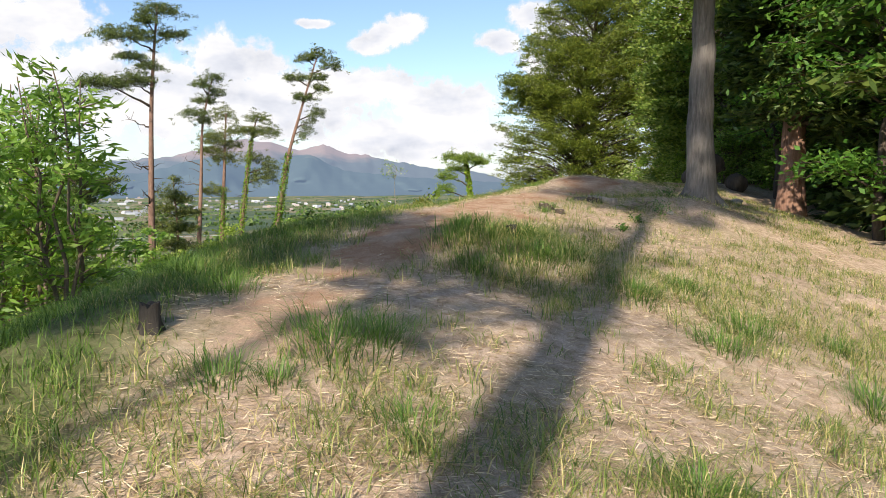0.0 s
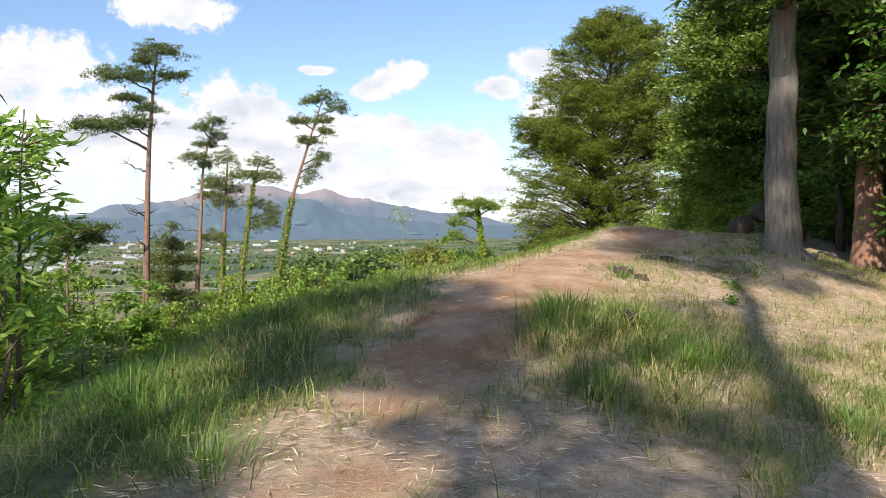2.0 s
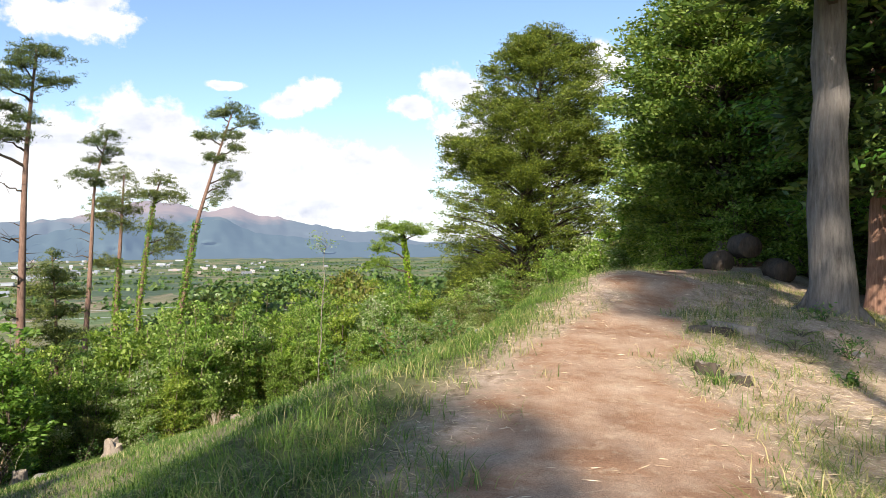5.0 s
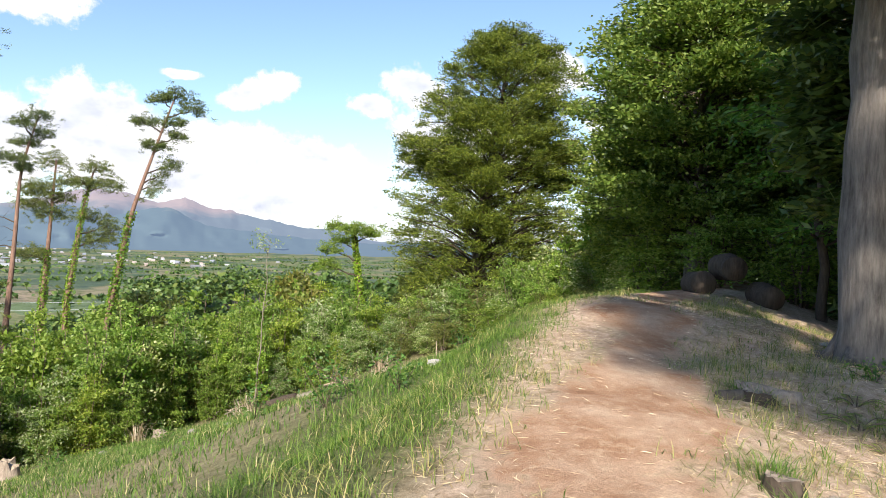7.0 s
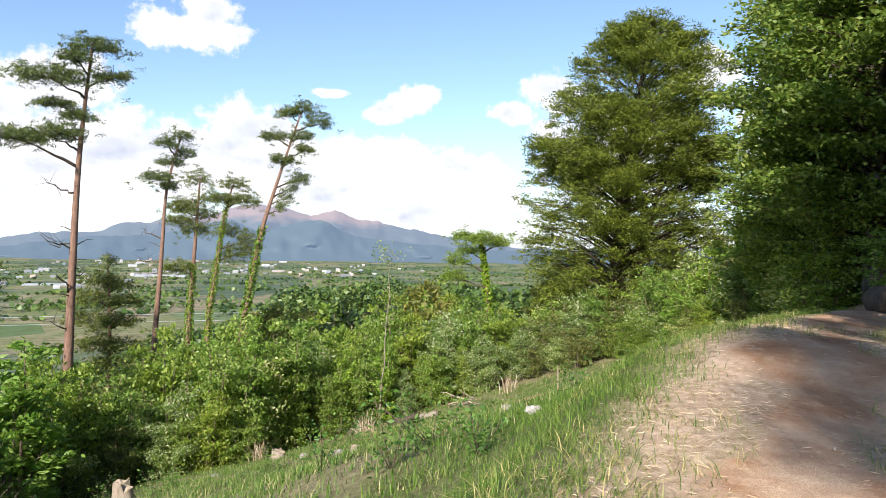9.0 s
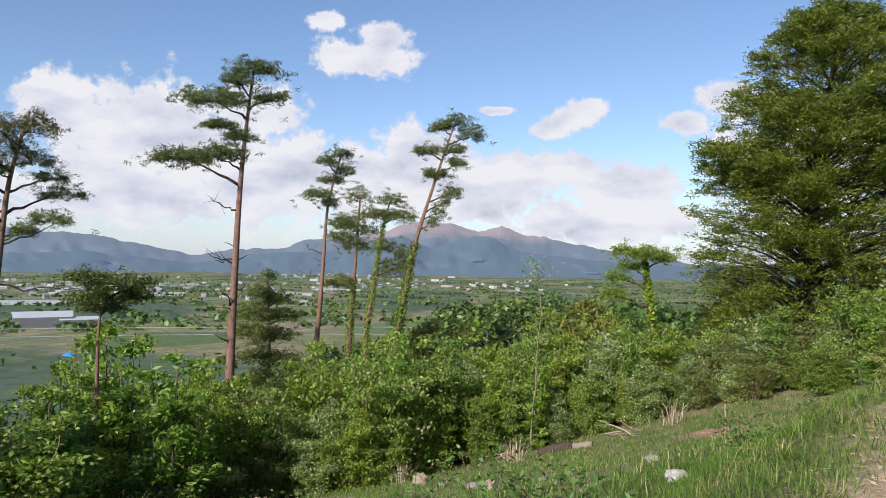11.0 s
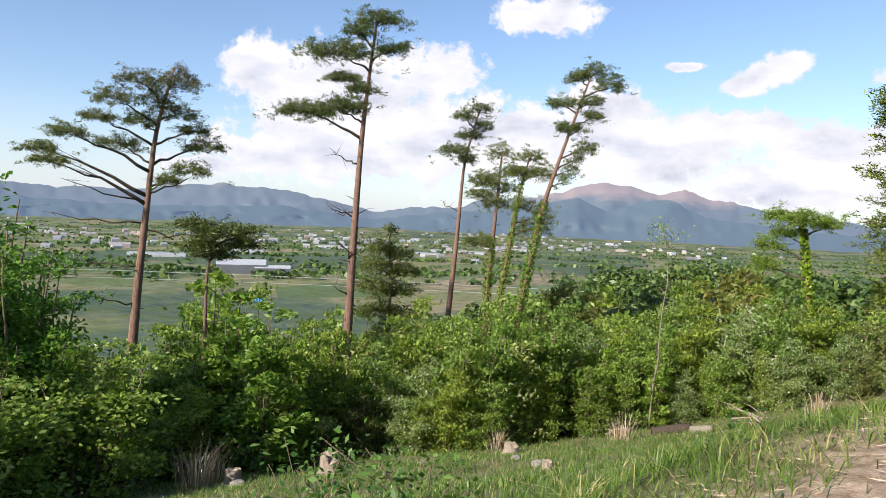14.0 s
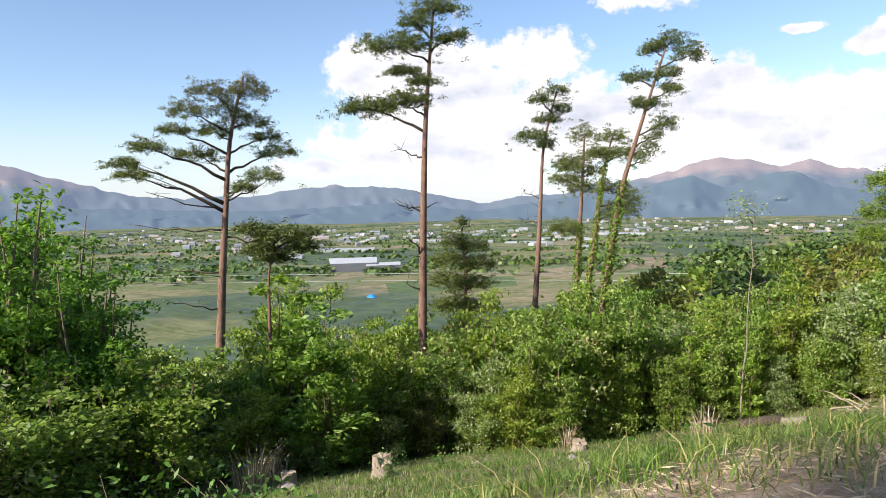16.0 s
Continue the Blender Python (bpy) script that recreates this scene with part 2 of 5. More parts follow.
def steps(lo, hi, fine, grow, far):
    core = np.arange(lo, hi + 1e-6, fine)
    up, s = [], fine
    v = hi
    while v < far:
        s *= grow
        v += s
        up.append(v)
    down, s, v = [], fine, lo
    while v > -far:
        s *= grow
        v -= s
        down.append(v)
    return np.concatenate([down[::-1], core, up])


def mesh_object(name, verts, faces, material, parent=None, smooth=False):
    me = bpy.data.meshes.new(name)
    me.from_pydata(verts, [], faces)
    if material:
        me.materials.append(material)
    if smooth:
        me.polygons.foreach_set("use_smooth", np.ones(len(me.polygons), bool))
    ob = new(name, me)
    if parent is not None:
        ob.parent = parent
    return ob


def quads_object(name, v, material, parent=None):
    """v: (n, k, 3) separate faces of k corners."""
    n, k = v.shape[:2]
    me = bpy.data.meshes.new(name)
    me.vertices.add(n * k)
    me.vertices.foreach_set("co", v.astype(np.float32).ravel())
    me.loops.add(n * k)
    me.loops.foreach_set("vertex_index", np.arange(n * k, dtype=np.int32))
    me.polygons.add(n)
    me.polygons.foreach_set("loop_start", np.arange(0, n * k, k, dtype=np.int32))
    me.update(calc_edges=True)
    me.materials.append(material)
    ob = new(name, me)
    if parent is not None:
        ob.parent = parent
    return ob


def grid_faces(nx, ny):
    i = np.arange(nx - 1)[None, :] + np.arange(ny - 1)[:, None] * nx
    return np.stack([i, i + 1, i + 1 + nx, i + nx], -1).reshape(-1, 4)


def ground_material():
    k = Mat("ground")
    at = k.n("Attribute", attribute_name="bare")
    far = k.n("Attribute", attribute_name="valley")
    v = k.coords()
    n1, n2, n3 = k.noise(1.3, 5, 0.65, v), k.noise(9, 6, 0.7, v), k.noise(120, 4, 0.7, v)
    dirt = k.ramp(n1, (0.25, (0.24, 0.115, 0.062)), (0.46, (0.4, 0.235, 0.14)), (0.72, (0.62, 0.46, 0.325)))
    dirt = k.mix(k.ramp(n2, (0.34, (1, 1, 1)), (0.47, (0, 0, 0))), dirt, k.mix(0.6, dirt, (0.62, 0.47, 0.32)))
    grit = k.ramp(n3, (0.36, (0.45, 0.42, 0.38)), (0.5, (0.9, 0.88, 0.86)), (0.64, (1.25, 1.22, 1.18)))
    dirt = k.mix(0.7, dirt, grit, "MULTIPLY")
    turf = k.ramp(n2, (0.28, (0.22, 0.16, 0.09)), (0.46, (0.47, 0.35, 0.25)), (0.7, (0.7, 0.55, 0.43)))
    turf = k.mix(k.ramp(n1, (0.48, (0, 0, 0)), (0.7, (0.6, 0.6, 0.6))), turf, k.mix(0.5, turf, (0.16, 0.19, 0.05)))
    turf = k.mix(0.6, turf, grit, "MULTIPLY")
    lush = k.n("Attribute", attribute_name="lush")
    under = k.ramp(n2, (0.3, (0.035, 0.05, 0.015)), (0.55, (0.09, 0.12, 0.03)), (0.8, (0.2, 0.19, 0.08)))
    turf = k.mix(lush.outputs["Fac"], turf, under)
    edge = k.math("ADD", at.outputs["Fac"], k.math("MULTIPLY", k.math("SUBTRACT", n2, 0.5), 0.9), True)
    near = k.mix(k.ramp(edge, (0.3, (0, 0, 0)), (0.6, (1, 1, 1))), turf, dirt)
    vo = k.n("TexVoronoi", feature="F1")
    vo.inputs["Scale"].default_value = 0.024
    mp = k.coords((1.0, 0.55, 0.0))
    k.link(mp, vo.inputs["Vector"])
    sep = k.n("SeparateColor")
    k.link(vo.outputs["Color"], sep.inputs[0])
    fields = k.ramp(sep.outputs[0], (0.0, (0.1, 0.15, 0.07)), (0.25, (0.17, 0.19, 0.09)), (0.5, (0.21, 0.2, 0.11)), (0.72, (0.29, 0.23, 0.16)), (0.9, (0.14, 0.19, 0.1)))
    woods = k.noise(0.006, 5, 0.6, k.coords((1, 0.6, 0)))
    # woods colours greyed towards blue to stand in for distance haze
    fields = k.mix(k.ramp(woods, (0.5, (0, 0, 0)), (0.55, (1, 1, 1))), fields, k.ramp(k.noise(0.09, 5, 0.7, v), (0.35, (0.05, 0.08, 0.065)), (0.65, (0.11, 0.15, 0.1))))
    fields = k.mix(k.ramp(k.noise(0.12, 6, 0.75, v), (0.46, (0, 0, 0)), (0.6, (0.75, 0.75, 0.75))), fields, (0.085, 0.12, 0.04))
    fields = k.mix(0.55, fields, k.ramp(k.noise(1.0, 4, 0.7, k.coords((0.03, 0.55, 0.3))), (0.35, (0.7, 0.72, 0.7)), (0.65, (1.3, 1.28, 1.25))), "MULTIPLY")
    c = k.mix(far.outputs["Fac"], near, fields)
    h = k.math("ADD", n2, k.math("MULTIPLY", n3, 0.5))
    k.bump(k.mix(far.outputs["Fac"], h, (0.5, 0.5, 0.5)), 0.6, 0.03)
    return k.done(c, 0.95, 0.1)


def build_ground():
    xs, ys = steps(-8, 9, 0.17, 1.1, 4900), steps(-2, 30, 0.17, 1.1, 4900)
    X, Y = np.meshgrid(xs, ys)
    Z = ground(X, Y)
    me = bpy.data.meshes.new("ground")
    nv = X.size
    me.vertices.add(nv)
    me.vertices.foreach_set("co", np.stack([X, Y, Z], -1).astype(np.float32).ravel())
    f = grid_faces(len(xs), len(ys))
    me.loops.add(f.size)
    me.loops.foreach_set("vertex_index", f.astype(np.int32).ravel())
    me.polygons.add(len(f))
    me.polygons.foreach_set("loop_start", np.arange(0, f.size, 4, dtype=np.int32))
    me.polygons.foreach_set("use_smooth", np.ones(len(f), bool))
    me.update(calc_edges=True)
    a = me.attributes.new("bare", "FLOAT", "POINT")
    a.data.foreach_set("value", soil(X, Y).astype(np.float32))
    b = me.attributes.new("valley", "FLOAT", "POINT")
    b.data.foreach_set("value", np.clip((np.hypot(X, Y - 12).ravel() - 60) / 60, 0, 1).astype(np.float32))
    e = from_line(X.ravel(), Y.ravel(), CR)[0]
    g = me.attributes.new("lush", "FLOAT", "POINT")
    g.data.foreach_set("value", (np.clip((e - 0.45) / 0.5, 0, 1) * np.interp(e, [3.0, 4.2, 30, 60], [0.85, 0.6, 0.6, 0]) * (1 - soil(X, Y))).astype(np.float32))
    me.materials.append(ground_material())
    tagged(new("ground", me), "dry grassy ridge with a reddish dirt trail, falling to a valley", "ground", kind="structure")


build_ground()

# ---- distance: mountains and clouds ----
SKYLINE = [(-110, 1.5), (-80, 2.9), (-67.3, 3.3), (-65.3, 2.7), (-62.6, 1.9), (-59.3, 1.1), (-56.7, 0.8), (-51, 0.8), (-48.3, 1.2), (-44.2, 1.6), (-39.9, 1.3), (-36.2, 0.7), (-33, 0.0), (-29.7, 0.5),
           (-26.7, 0.6), (-24.6, 1.2), (-20.4, 1.6), (-18.3, 2.2), (-16.7, 2.8), (-15, 2.95), (-13.4, 2.75), (-11.2, 2.05), (-9.4, 2.68), (-7.8, 2.0), (-5, 1.5), (-2, 0.9), (2, 0.5), (4.5, -0.1), (25, -0.3), (60, 0.3)]
FOOTHILL = [(-110, 0.3), (-62, 0.2), (-50, -0.3), (-40, 0.1), (-33, -0.6), (-27, 0.2), (-22, 0.5), (-19, 1.4), (-17.2, 1.7), (-15, 0.8), (-12.6, 1.5), (-10.4, 1.85), (-8, 0.6), (-3, 0.1), (3, -0.3), (60, -0.5)]


def mountain_material(name, low, high, haze_glow):
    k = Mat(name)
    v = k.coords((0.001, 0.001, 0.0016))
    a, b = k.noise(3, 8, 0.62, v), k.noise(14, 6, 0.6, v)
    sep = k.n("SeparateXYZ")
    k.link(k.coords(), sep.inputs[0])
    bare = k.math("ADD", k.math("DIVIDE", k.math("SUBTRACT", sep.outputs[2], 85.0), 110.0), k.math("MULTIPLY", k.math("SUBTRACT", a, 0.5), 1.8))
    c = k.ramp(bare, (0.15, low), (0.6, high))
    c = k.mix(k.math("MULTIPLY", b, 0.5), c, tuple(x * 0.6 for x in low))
    # even blue-grey glow on the slopes stands in for distance haze
    k.b.inputs["Emission Color"].default_value = (*haze_glow, 1)
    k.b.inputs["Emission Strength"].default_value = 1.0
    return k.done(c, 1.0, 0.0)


def mountain_range(name, profile, far_r, near_r, material, label, seed, rough):
    az = np.linspace(-110, 60, 640)
    el = np.interp(az, [p[0] for p in profile], [p[1] for p in profile])
    el = el + 0.10 * vnoise(az * 1.3, az * 0, seed) * rough + 0.05 * vnoise(az * 3.7, az * 0, seed + 1) * rough
    rows = 22
    verts = []
    base = -78.0
    for j in range(rows):
        t = j / (rows - 1)
        rr = near_r + (far_r - near_r) * t
        top = 2.2 + far_r * np.tan(np.radians(el))
        ridge = 0.5 + 0.5 * vnoise(az * 0.55 + 0.4 * np.sin(t * 5), np.full_like(az, t * 2.0), seed + 2)
        fold = vnoise(az * 1.6 + t, np.full_like(az, t * 5.0), seed + 3)
        shape = t ** (0.75 + 0.9 * ridge)
        z = base + (top - base) * np.clip(shape + 0.09 * fold * t * (1 - t) * 3, 0, 1 if j < rows - 1 else 1)
        r2 = rr + 160 * fold * (1 - t) * t * 3
        verts.append(np.stack([np.sin(np.radians(az)) * r2, np.cos(np.radians(az)) * r2, z], -1))
    v = np.concatenate(verts)
    ob = mesh_object(name, v.tolist(), grid_faces(640, rows).tolist(), material, smooth=True)
    return tagged(ob, label, "mountain", kind="structure")


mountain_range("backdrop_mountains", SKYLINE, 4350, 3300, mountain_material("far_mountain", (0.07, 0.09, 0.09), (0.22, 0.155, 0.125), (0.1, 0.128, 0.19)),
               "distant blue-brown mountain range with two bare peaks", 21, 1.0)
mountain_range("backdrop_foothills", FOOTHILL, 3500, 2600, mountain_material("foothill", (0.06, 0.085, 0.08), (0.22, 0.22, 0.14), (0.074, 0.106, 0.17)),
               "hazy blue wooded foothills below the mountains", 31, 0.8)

# cloud: azimuth, elevation, half width, half height, all in degrees
CLOUDS = [(-20.4, 15.2, 5.0, 1.6), (-19.0, 16.8, 2.6, 1.3), (-23.4, 17.8, 1.7, 0.8), (-42.0, 10.2, 3.2, 2.9), (-36, 8.6, 8.0, 4.8), (-28.6, 10.8, 4.6, 2.2), (-37, 4.4, 11, 2.8), (-28, 6.0, 9, 4.4), (-21, 6.0, 8, 3.6),
          (-16.3, 8.3, 4.6, 2.6), (-12.5, 5.5, 9, 3.2), (-2.9, 11.6, 1.9, 1.0), (-4.2, 10.8, 2.4, 1.1), (-5.7, 10.0, 1.9, 0.9), (-7.0, 7.0, 6, 1.9), (-0.4, 5.6, 5.4, 2.2), (-9.8, 11.5, 1.7, 0.4), (7.4, 11.8, 2.8, 1.9), (4.3, 10.3, 2.2, 1.0),
          (-2, 3.0, 10, 2.2), (18.4, 13.0, 3.0, 1.8), (12, 7, 7, 5), (26, 9, 7, 5), (-46, 3.0, 4, 1.1)]


def cloud_material():
    k = Mat("cloud")
    uv = k.n("UVMap").outputs[0]
    warp = k.n("TexNoise")
    warp.inputs["Scale"].default_value, warp.inputs["Detail"].default_value, warp.inputs["Roughness"].default_value = 0.5, 8, 0.62
    k.link(uv, warp.inputs["Vector"])
    low = None
    for a, e, w, h in CLOUDS:
        s, m, l = k.n("VectorMath", operation="SUBTRACT"), k.n("VectorMath", operation="MULTIPLY"), k.n("VectorMath", operation="LENGTH")
        s.inputs[1].default_value, m.inputs[1].default_value = (a, e, 0), (1 / w, 1 / h, 0)
        k.link(uv, s.inputs[0])
        k.link(s.outputs[0], m.inputs[0])
        k.link(m.outputs[0], l.inputs[0])
        low = l.outputs["Value"] if low is None else k.math("SMOOTH_MIN", low, l.outputs["Value"])
    for n in k.t.nodes:
        if n.type == "MATH" and n.operation == "SMOOTH_MIN":
            n.inputs[2].default_value = 0.15
    body = k.math("ADD", k.math("SUBTRACT", 1.0, low), k.math("MULTIPLY", k.math("SUBTRACT", warp.outputs["Fac"], 0.5), 1.9))
    cover = k.ramp(body, (0.02, (0, 0, 0)), (0.3, (1, 1, 1)))
    # whitish horizon haze painted as a glowing sheet, thinner higher up
    sep = k.n("SeparateXYZ")
    k.link(uv, sep.inputs[0])
    haze_veil = k.math("MULTIPLY", k.math("SUBTRACT", 1.0, k.math("DIVIDE", sep.outputs[1], 8.0)), 0.6, True)
    # shading put into the cloud glow: grey-blue inside, white at the edges
    sh = k.n("Mapping")
    sh.inputs["Location"].default_value = (0.25, -0.75, 3.1)
    sh.inputs["Scale"].default_value = (0.7, 1.5, 1.0)
    k.link(uv, sh.inputs[0])
    dark = k.noise(0.28, 4, 0.5, sh.outputs[0])
    tone = k.ramp(dark, (0.3, (0.4, 0.44, 0.52)), (0.47, (0.56, 0.59, 0.65)), (0.58, (0.68, 0.69, 0.7)))
    core = k.ramp(body, (0.1, (1, 1, 1)), (0.75, (0, 0, 0)))
    col = k.mix(k.math("MULTIPLY", core, 0.7), tone, (0.68, 0.69, 0.7))
    col = k.mix(k.math("SUBTRACT", 1.0, cover, True), col, (0.49, 0.56, 0.66))
    em, tr, mx = k.n("Emission"), k.n("BsdfTransparent"), k.n("MixShader")
    k.link(col, em.inputs[0])
    k.link(k.math("MAXIMUM", cover, haze_veil), mx.inputs[0])
    k.link(tr.outputs[0], mx.inputs[1])
    k.link(em.outputs[0], mx.inputs[2])
    k.link(mx.outputs[0], k.out.inputs[0])
    return k.m


def build_clouds():
    az, el = np.linspace(-100, 62, 100), np.linspace(-1.5, 24, 24)
    A, E = np.meshgrid(az, el)
    r = 4750
    v = np.stack([np.sin(np.radians(A)) * np.cos(np.radians(E)), np.cos(np.radians(A)) * np.cos(np.radians(E)), np.sin(np.radians(E))], -1).reshape(-1, 3) * r
    f = grid_faces(len(az), len(el))
    ob = mesh_object("backdrop_clouds", v.tolist(), f.tolist(), cloud_material(), smooth=True)
    lay = ob.data.uv_layers.new(name="UVMap")
    uv = np.stack([A.ravel(), E.ravel()], -1)[f.ravel()]
    lay.data.foreach_set("uv", uv.astype(np.float32).ravel())
    tagged(ob, "bank of white cumulus clouds in a blue sky", "cloud", kind="structure")


build_clouds()

# ---- plant building ----


def unit(v):
    return v / np.maximum(np.linalg.norm(v, axis=-1, keepdims=True), 1e-9)


def leaves(c, length, width, rng, flat=0.5, out=None, tilt=0.0):
    """Folded pointed leaves at the places c. flat: how level they lie. out: ways they point."""
    n = len(c)
    a = rng.normal(size=(n, 3))
    a[:, 2] *= 1 - flat
    a = unit(a)
    if out is not None:
        a = unit(a * 0.7 + out)
    a[:, 2] += tilt
    a = unit(a)
    up = np.array([0, 0, 1.0]) * (0.4 + flat) + rng.normal(size=(n, 3)) * 0.8
    b = unit(np.cross(a, up))
    nn = np.cross(b, a)
    L = (length * rng.uniform(0.6, 1.3, n))[:, None]
    W = (width * rng.uniform(0.7, 1.3, n))[:, None]
    return np.stack([c - a * L * 0.45, c + b * W * 0.5 + nn * W * 0.12, c + a * L * 0.55, c - b * W * 0.5 + nn * W * 0.12], 1)


class Tubes:
    """Collects tapered round limbs into one mesh."""

    def __init__(self):
        self.v, self.f = [], []

    def add(self, path, radii, sides=6):
        p = np.asarray(path, float)
        r = np.broadcast_to(np.asarray(radii, float), (len(p),))
        d = unit(np.gradient(p, axis=0))
        ref = np.array([0.31, 0.2, 0.93]) if abs(d[0][2]) < 0.8 else np.array([1.0, 0.2, 0.1])
        u = unit(np.cross(d, ref))
        w = np.cross(d, u)
        ang = np.linspace(0, 2 * np.pi, sides, endpoint=False)
        ring = p[:, None] + r[:, None, None] * (np.cos(ang)[None, :, None] * u[:, None] + np.sin(ang)[None, :, None] * w[:, None])
        o = len(self.v)
        self.v.extend(ring.reshape(-1, 3).tolist())
        for i in range(len(p) - 1):
            for j in range(sides):
                k = (j + 1) % sides
                self.f.append((o + i * sides + j, o + i * sides + k, o + (i + 1) * sides + k, o + (i + 1) * sides + j))
        self.f.append(tuple(o + j for j in range(sides))[::-1])
        self.f.append(tuple(o + (len(p) - 1) * sides + j for j in range(sides)))

    def build(self, name, material, parent=None, label=""):
        ob = mesh_object(name, self.v, self.f, material, parent, True)
        if label:
            ob["label"] = label
        return ob


def holder(name, x, y, z, label, category, group=""):
    ob = new(name)
    ob.matrix_basis = pose(x, y, z)
    return tagged(ob, label, category, group)


def bent(a, b, sag, n=6, rng=None, wob=0.0):
    a, b = np.asarray(a, float), np.asarray(b, float)
    t = np.linspace(0, 1, n)[:, None]
    p = a + (b - a) * t
    p[:, 2] += sag * np.sin(np.pi * t[:, 0])
    if rng is not None and wob:
        p[1:-1] += rng.normal(size=(n - 2, 3)) * wob
    return p


def shrub(name, height, spread, count, leaf, width, material, label, category, group, seed, stems=7, stem_material="stem", pointed=False, low=0.03):
    """A many-stemmed shrub or young tree at the origin."""
    rng = np.random.default_rng(seed)
    root = holder(name, 0, 0, 0, label, category, group)
    cs, os_ = [], []
    sprays = max(12, int(stems * 13))
    per = max(10, count // sprays)
    lines = []
    for i in range(stems):
        tb = Tubes()
        ang = i * 2.4 + rng.uniform(-0.5, 0.5)
        reach = spread * rng.uniform(0.1, 0.7)
        top = np.array([math.cos(ang) * reach, math.sin(ang) * reach, height * rng.uniform(0.6, 0.97) * (1 - 0.2 * (reach / spread))])
        foot = np.array([math.cos(ang) * 0.14, math.sin(ang) * 0.14, -0.35])
        p = bent(foot, top, 0.0, 7, rng, 0.07)
        tb.add(p, np.linspace(0.045, 0.008, 7) * height / 4.5, 5)
        lines.append((tb, foot, top))
    for j in range(sprays):
        tb, foot, top = lines[j % stems]
        t = low + 0.1 + (0.88 - low) * rng.random() ** 0.95
        q = foot + (top - foot) * t
        a2 = rng.uniform(0, 2 * np.pi)
        ln = spread * rng.uniform(0.2, 0.62) * (1.15 - 0.75 * t)
        e = q + np.array([math.cos(a2) * ln, math.sin(a2) * ln, ln * rng.uniform(0.05, 0.75 if pointed else 0.5)])
        tb.add(bent(q, e, 0.04, 4, rng, 0.02), np.linspace(0.014, 0.004, 4), 3)
        d = unit(e - q)
        u = 0.25 + 0.85 * rng.beta(1.7, 1.1, per)
        wide = spread * 0.13 * (1.15 - 0.5 * u)
        c = q + (e - q) * u[:, None] + rng.normal(size=(per, 3)) * np.stack([wide, wide, wide * 0.42], 1)
        cs.append(c)
        os_.append(np.repeat(d[None], per, 0) * (0.9 if pointed else 0.35))
    for tb, foot, top in lines:
        tb.build("stem", M[stem_material], root)
    c, out = np.concatenate(cs), np.concatenate(os_)
    c[:, 2] = np.maximum(c[:, 2], height * low)
    quads_object("leaves", leaves(c, leaf, width, rng, 0.25, out, -0.1), M[material], root)
    return root


def needle_pad(center, ru, rz, rng, per=26, density=46):
    """A flat pad of pine shoots: tufts of needles on a flattened cloud."""
    n = max(8, int(density * ru * ru * 2.0 + 10))
    p = rng.normal(size=(n, 3)) * np.array([ru * 0.5, ru * 0.5, rz * 0.42])
    p[:, 2] += 0.16 * ru * (0.4 - (np.hypot(p[:, 0], p[:, 1]) / ru) ** 2)
    p += center
    c = np.repeat(p, per, 0) + rng.normal(size=(n * per, 3)) * np.array([0.1, 0.1, 0.05])
    out = rng.normal(size=(n * per, 3)) * np.array([1, 1, 0.55]) + np.array([0, 0, 0.45])
    return c, out


